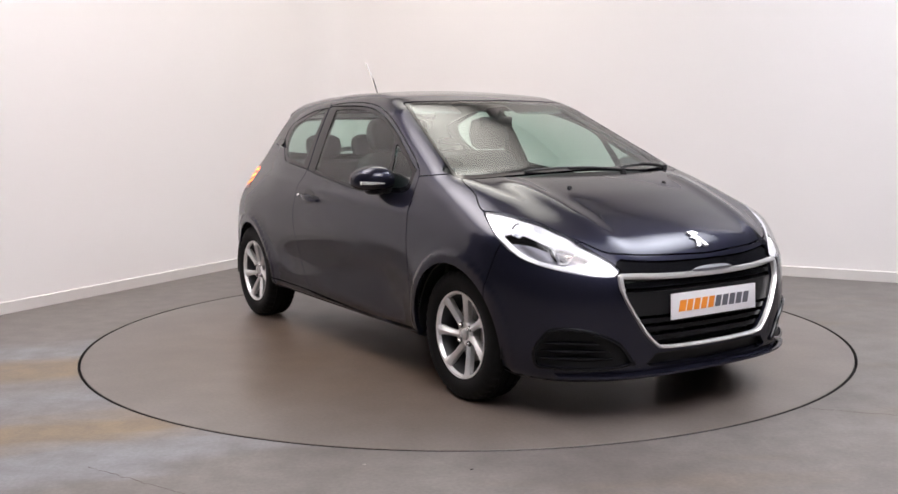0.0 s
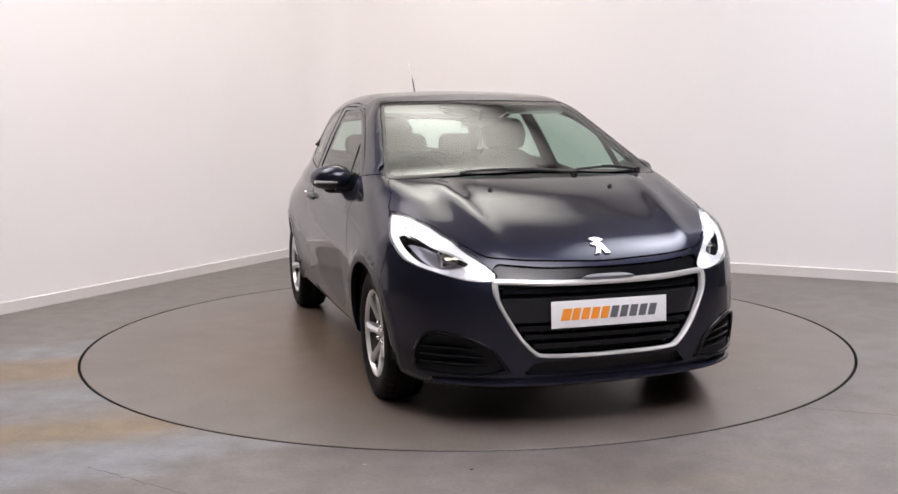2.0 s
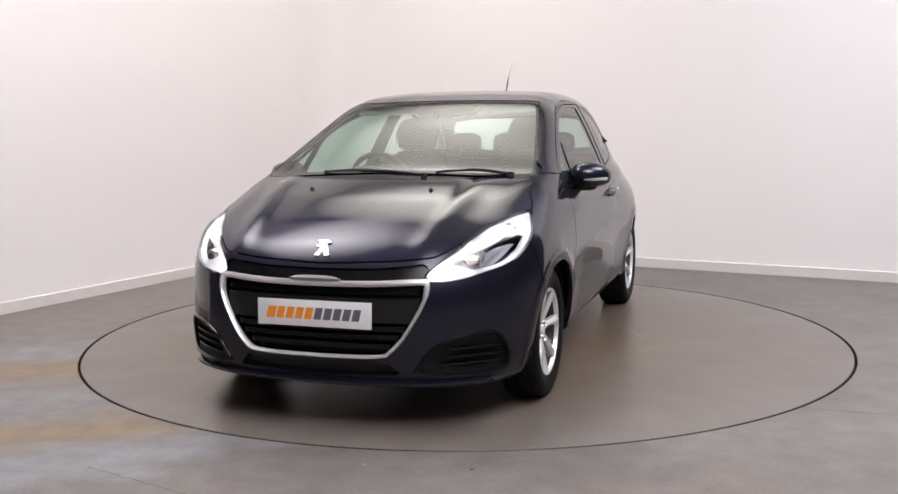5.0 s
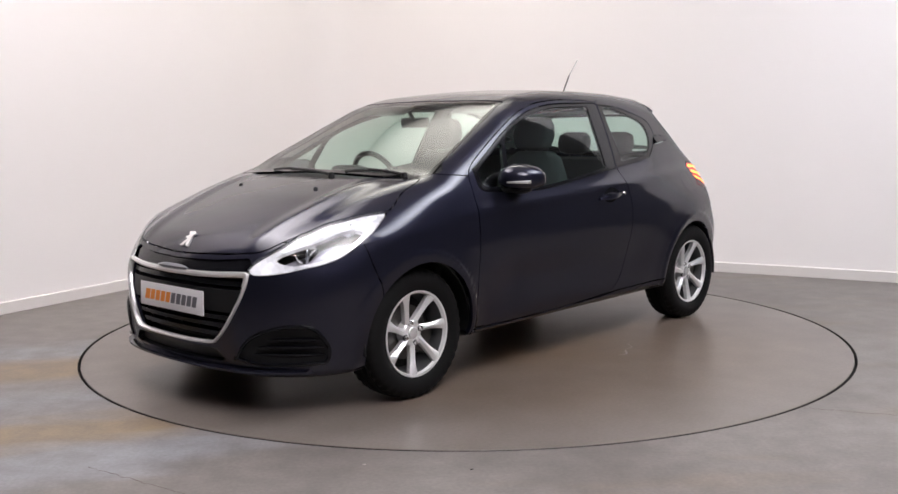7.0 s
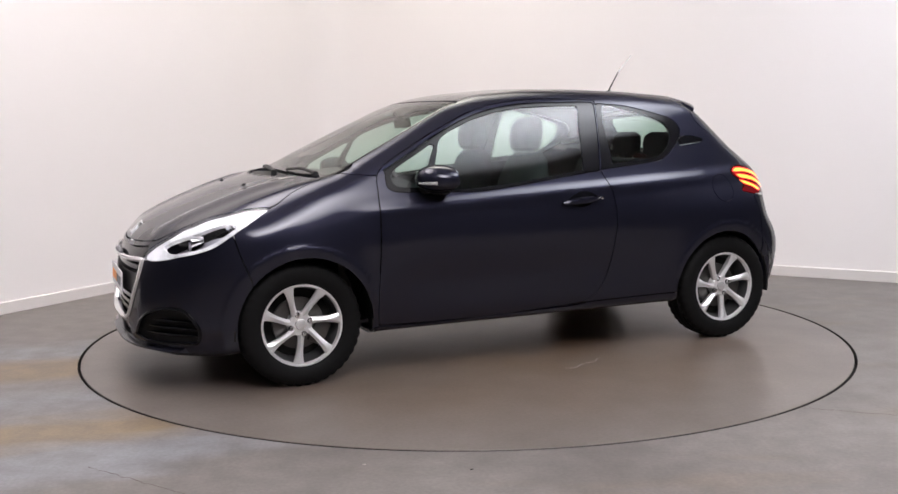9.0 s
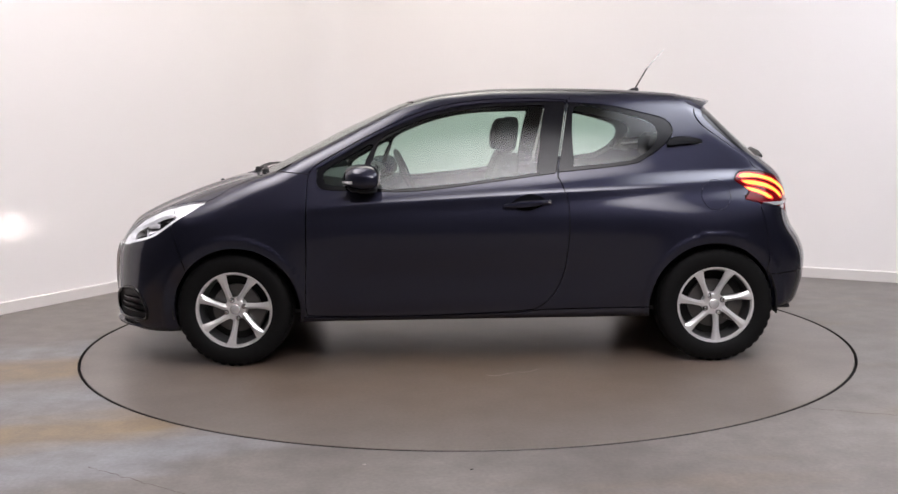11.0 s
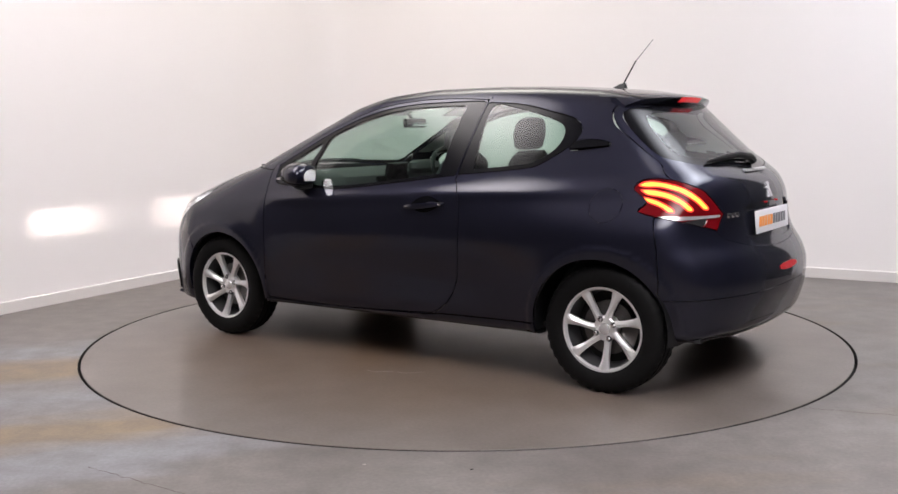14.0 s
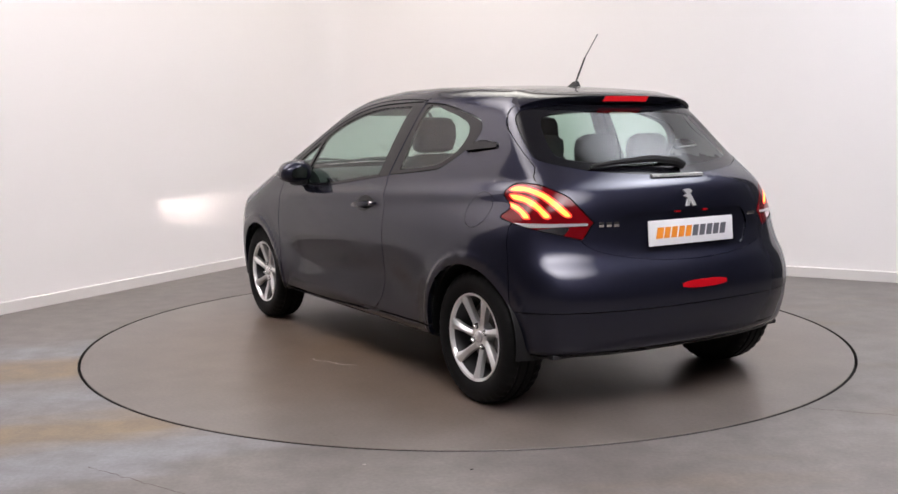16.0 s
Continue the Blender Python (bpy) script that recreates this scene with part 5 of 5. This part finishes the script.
def door_handle(sgn):
    """Grip over a flat dark patch that stands for a shaded scoop."""
    rings = []
    for x in np.linspace(-0.155, -0.400, 17):
        t = (x + 0.155) / -0.245
        z = 0.838 + 0.022 * t
        h = 0.018 * math.sin(math.pi * min(0.97, max(0.06, t * 0.75 + 0.15))) + 0.002
        y = float(half_width(np.array([x]), np.array([z]))[0])
        out = 0.004 + 0.030 * math.sin(math.pi * min(1, 0.12 + 0.8 * t))
        rings.append([(x, sgn * (y - 0.012), z - h), (x, sgn * (y + out), z - h * 0.7), (x, sgn * (y + out + 0.004), z), (x, sgn * (y + out), z + h * 0.7), (x, sgn * (y - 0.012), z + h)])
    hd = car_part("door_handle", loft(rings), PAINT, doors[sgn], "painted door handle")
    # black patch just proud of the skin, in place of the scoop's shade
    shade_rows = []
    for x in np.linspace(-0.19, -0.375, 13):
        t = (x + 0.19) / -0.185
        w = 0.042 * math.sin(math.pi * min(0.98, max(0.02, t))) ** 0.7
        zc = 0.848 + 0.016 * t
        row = []
        for v in np.linspace(-1, 1, 7):
            z = zc + v * w
            y = float(half_width(np.array([x]), np.array([z]))[0])
            row.append((x, sgn * (y + 0.0015), z))
        shade_rows.append(row)
    car_part("handle_shade", loft(shade_rows, closed=False, caps=False), GLOSSBLACK, doors[sgn], "flat dark patch for the shade behind the handle")
    y = float(half_width(np.array([-0.385]), np.array([0.862]))[0])
    bm = moved(lathe([(0.0005, 0.012), (0.008, 0.010), (0.009, 0.0), (0.0005, 0.0)], 14), Matrix.Translation((-0.388, sgn * (y + 0.022), 0.861)) @ Matrix.Rotation(0 if sgn > 0 else math.pi, 4, "Z"))
    car_part("lock_barrel", bm, CHROME, doors[sgn], "round bright lock")


for sgn in (1, -1):
    side_mirror(sgn)
    door_handle(sgn)
for y in (0.30, -0.30):
    p = onto(np.array([[1.42, y, 0.96]]))[0]
    bm = lathe([(0.0005, 0.012), (0.007, 0.010), (0.011, 0.004), (0.012, -0.004), (0.0005, -0.004)], 14, "z")
    car_part("washer_jet", moved(bm, Matrix.Translation(p)), BLACK, hood_ob)


def on_screen(x, y, lift):
    p = np.array([[x, y, 1.02]])
    return Vector(onto(p, lift, 6)[0])


def wiper(pivot, tip):
    """Arm and blade lying low on the screen; pivot and tip as (x, y)."""
    (x0, y0), (x1, y1) = pivot, tip
    arm = [on_screen(x0 + (x1 - x0) * t * 0.7, y0 + (y1 - y0) * t, 0.006 + 0.012 * math.sin(math.pi * t)) for t in np.linspace(0, 0.6, 7)]
    w = car_part("wiper", tube(arm, 0.008, 8), BLACK, None, "black windscreen wiper")
    blade = [on_screen(x0 - 0.012 + (x1 - x0) * t, y0 + (y1 - y0) * (0.06 + 0.94 * t), 0.004 + 0.010 * math.sin(math.pi * t)) for t in np.linspace(0, 1, 12)]
    car_part("blade", tube(blade, 0.0065, 6), SEALRUBBER, w)
    car_part("pivot", moved(lathe([(0.0005, 0.014), (0.014, 0.010), (0.018, -0.02), (0.0005, -0.02)], 16, "z"), Matrix.Translation(arm[0])), BLACK, w)


wiper((1.235, 0.20), (1.165, -0.36))
wiper((1.12, 0.60), (1.185, 0.24))
# rear wiper: arm on its motor cap
a, b, c = rear_point(-0.06, 1.052, 0.015), rear_point(0.10, 1.075, 0.030), rear_point(0.42, 1.062, 0.012)
rw = car_part("rear_wiper", tube([a, rear_point(-0.02, 1.06, 0.03), b, rear_point(0.28, 1.07, 0.022), c], 0.012, 8, [0.022, 0.020, 0.016, 0.012, 0.008]), BLACK, tailgate_ob, "black rear wiper")
car_part("rear_wiper_blade", tube([rear_point(y, 1.060 + 0.02 * math.sin((0.42 - y) * 5), 0.010) for y in np.linspace(-0.08, 0.43, 10)], 0.007, 6), SEALRUBBER, tailgate_ob)


# ---- cabin ----
def lining(name, panels, inset, material, keep, label):
    faces = [f for n in panels for f in SK.faces(n, keep)]
    car_part(name, SK.mesh(name, faces, -inset, 0.0, flip=True), material, None, label)


INCABIN = lambda c: -1.75 < c[0] < 1.12
lining("headliner", ("shell", "tailgate"), 0.028, HEADLINER, lambda c: INCABIN(c) and c[2] > 1.10, "light grey fabric headliner and pillar trims")
lining("side_trim", ("shell", "door", "joint", "fender", "tailgate", "underbody"), 0.055, TRIM, lambda c: INCABIN(c) and c[2] <= 1.06 and not (abs(abs(c[0]) - 1.25) < 0.40 and c[2] < 0.72), "dark grey cabin lining")


def soft_block(stations):
    """A padded form from stations of (x, z, half width, half thickness, lean) upward."""
    rings = []
    for x, z, w, d in stations:
        ring = []
        for k in range(20):
            a = 2 * math.pi * k / 20
            c, s = math.cos(a), math.sin(a)
            ring.append((x + d * abs(c) ** 0.6 * math.copysign(1, c), w * abs(s) ** 0.55 * math.copysign(1, s), z))
        rings.append(ring)
    return loft(rings)


def front_seat(y):
    seat = car_part("front_seat", moved(soft_block([(0.10, 0.40, 0.22, 0.22), (0.10, 0.44, 0.255, 0.26), (0.11, 0.52, 0.262, 0.27), (0.11, 0.56, 0.25, 0.26), (0.11, 0.575, 0.20, 0.20)]), Matrix.Translation((0, y, 0))), CLOTH, None, "dark cloth front seat with a headrest")
    car_part("backrest", moved(soft_block([(-0.10, 0.50, 0.22, 0.06), (-0.11, 0.56, 0.262, 0.085), (-0.14, 0.75, 0.262, 0.080), (-0.18, 0.95, 0.235, 0.070), (-0.205, 1.06, 0.18, 0.058), (-0.213, 1.10, 0.12, 0.04)]), Matrix.Translation((0, y, 0))), CLOTH, seat)
    car_part("headrest", moved(soft_block([(-0.188, 1.108, 0.085, 0.035), (-0.190, 1.125, 0.115, 0.055), (-0.195, 1.19, 0.135, 0.062), (-0.205, 1.255, 0.125, 0.058), (-0.212, 1.290, 0.10, 0.045), (-0.215, 1.302, 0.06, 0.02)]), Matrix.Translation((0, y, 0))), CLOTH, seat)
    for s in (-0.06, 0.06):
        car_part("headrest_post", tube([(-0.205, y + s, 1.05), (-0.195, y + s, 1.13)], 0.006, 8), CHROME, seat)
    car_part("seat_base", moved(box_bm(-0.12, 0.32, -0.2, 0.2, 0.27, 0.42, 0.02), Matrix.Translation((0, y, 0))), TRIM, seat)


for y in (0.365, -0.365):
    front_seat(y)
bench = car_part("rear_bench", box_bm(-1.05, -0.55, -0.60, 0.60, 0.33, 0.56, 0.05, 3), CLOTH, None, "dark cloth rear bench")
rings = [[(x + dx, y, z) for x, z, dx in ((-1.02, 0.50, 0.09), (-1.10, 0.75, 0.08), (-1.17, 1.02, 0.05), (-1.19, 1.035, 0.0), (-1.26, 1.0, 0), (-1.12, 0.5, 0))] for y in np.linspace(-0.58, 0.58, 13)]
car_part("backrest", loft(rings), CLOTH, bench)
for y in (0.34, 0.0, -0.34):
    car_part("headrest", moved(soft_block([(-1.13, 1.058, 0.07, 0.03), (-1.13, 1.075, 0.115, 0.042), (-1.135, 1.13, 0.125, 0.048), (-1.14, 1.18, 0.115, 0.045), (-1.145, 1.205, 0.07, 0.025)]), Matrix.Translation((0, y - 0.008, 0))), CLOTH, bench)
    for s in (-0.05, 0.05):
        car_part("headrest_post", tube([(-1.15, y + s, 1.0), (-1.135, y + s, 1.08)], 0.005, 6), CHROME, bench)
car_part("parcel_shelf", box_bm(-1.62, -1.24, -0.56, 0.56, 0.955, 0.975, 0.006), TRIM, None, "black parcel shelf")
car_part("cabin_floor", box_bm(-1.70, 1.05, -0.70, 0.70, 0.262, 0.282, 0.004), TRIM)
car_part("firewall", box_bm(1.02, 1.06, -0.74, 0.74, 0.30, 0.97, 0.01), PIT)
# dashboard: a swept form across the cabin
rings = []
for y in np.linspace(-0.70, 0.70, 29):
    e = (abs(y) / 0.70) ** 2
    hump = 0.030 * math.exp(-((y + 0.36) / 0.16) ** 2)
    rings.append([(1.07 - 0.20 * e, y, 0.985 - 0.01 * e), (0.90 - 0.12 * e, y, 0.998), (0.72 - 0.04 * e, y, 0.985 + hump), (0.62, y, 0.955 + hump), (0.585, y, 0.90), (0.60, y, 0.76), (0.70, y, 0.62), (0.98 - 0.15 * e, y, 0.62)])
dash = car_part("dashboard", loft(rings), TRIM, None, "dark grey dashboard with instrument hood")
car_part("instrument_binnacle", moved(soft_block([(0.60, 0.955, 0.14, 0.05), (0.60, 0.985, 0.15, 0.06), (0.61, 1.02, 0.135, 0.05), (0.62, 1.035, 0.09, 0.03)]), Matrix.Translation((0, -0.36, 0))), TRIM, dash)
car_part("touch_screen", moved(box_bm(-0.012, 0.012, -0.10, 0.10, -0.065, 0.065, 0.006), Matrix.Translation((0.565, 0.0, 0.965)) @ Matrix.Rotation(radians(-12), 4, "Y")), GLOSSBLACK, dash, "gloss black touch screen")
for y in (-0.62, 0.62, -0.12, 0.12):
    car_part("air_vent", moved(box_bm(-0.012, 0.012, -0.035, 0.035, -0.05, 0.05, 0.008), Matrix.Translation((0.592, y, 0.90))), GLOSSBLACK, dash)
car_part("centre_console", box_bm(-0.25, 0.62, -0.10, 0.10, 0.28, 0.50, 0.03, 3), TRIM, None, "dark centre console")
# steering wheel, driver on the right
m = Matrix.Translation((0.40, -0.365, 0.955)) @ Matrix.Rotation(radians(24), 4, "Y")
pts = [m @ Vector((0, 0.172 * math.cos(2 * math.pi * k / 36), 0.158 * math.sin(2 * math.pi * k / 36))) for k in range(37)]
sw = car_part("steering_wheel", tube(pts, 0.016, 10), BLACK, None, "black steering wheel")
hub = box_bm(-0.01, 0.03, -0.075, 0.075, -0.055, 0.05, 0.02, 3)
car_part("airbag_hub", moved(hub, m), BLACK, sw)
for s in (-1, 1):
    car_part("spoke", moved(box_bm(0.0, 0.012, min(s * 0.06, s * 0.168), max(s * 0.06, s * 0.168), -0.02, 0.012, 0.004), m), BLACK, sw)
car_part("column", tube([(0.43, -0.365, 0.94), (0.66, -0.365, 0.84)], 0.035, 12), TRIM, sw)
mir = car_part("rear_view_mirror", moved(box_bm(-0.014, 0.014, -0.105, 0.105, -0.028, 0.028, 0.012, 3), Matrix.Translation((0.42, -0.01, 1.275)) @ Matrix.Rotation(radians(6), 4, "Y")), BLACK, None, "black interior mirror")
car_part("mirror_stem", tube([(0.425, -0.01, 1.285), (0.47, -0.01, 1.335)], 0.010, 8), BLACK, mir)
car_part("mirror_glass", moved(box_bm(-0.017, -0.0145, -0.097, 0.097, -0.022, 0.022, 0.001), Matrix.Translation((0.42, -0.01, 1.275)) @ Matrix.Rotation(radians(6), 4, "Y")), CHROME, mir)
for y in (0.36, -0.36):
    vis = car_part("sun_visor", moved(box_bm(-0.075, 0.075, -0.17, 0.17, -0.007, 0.007, 0.006), Matrix.Translation((0.27, y, 1.352)) @ Matrix.Rotation(radians(22), 4, "Y")), HEADLINER, None, "grey folded sun visor")


def motions():
    """The turntable and the car on it turn together."""
    for ob in (turntable, car):
        walk(ob, [(t, pose(0, 0, 0, 0, 0, a)) for t, a in TURN])


motions()
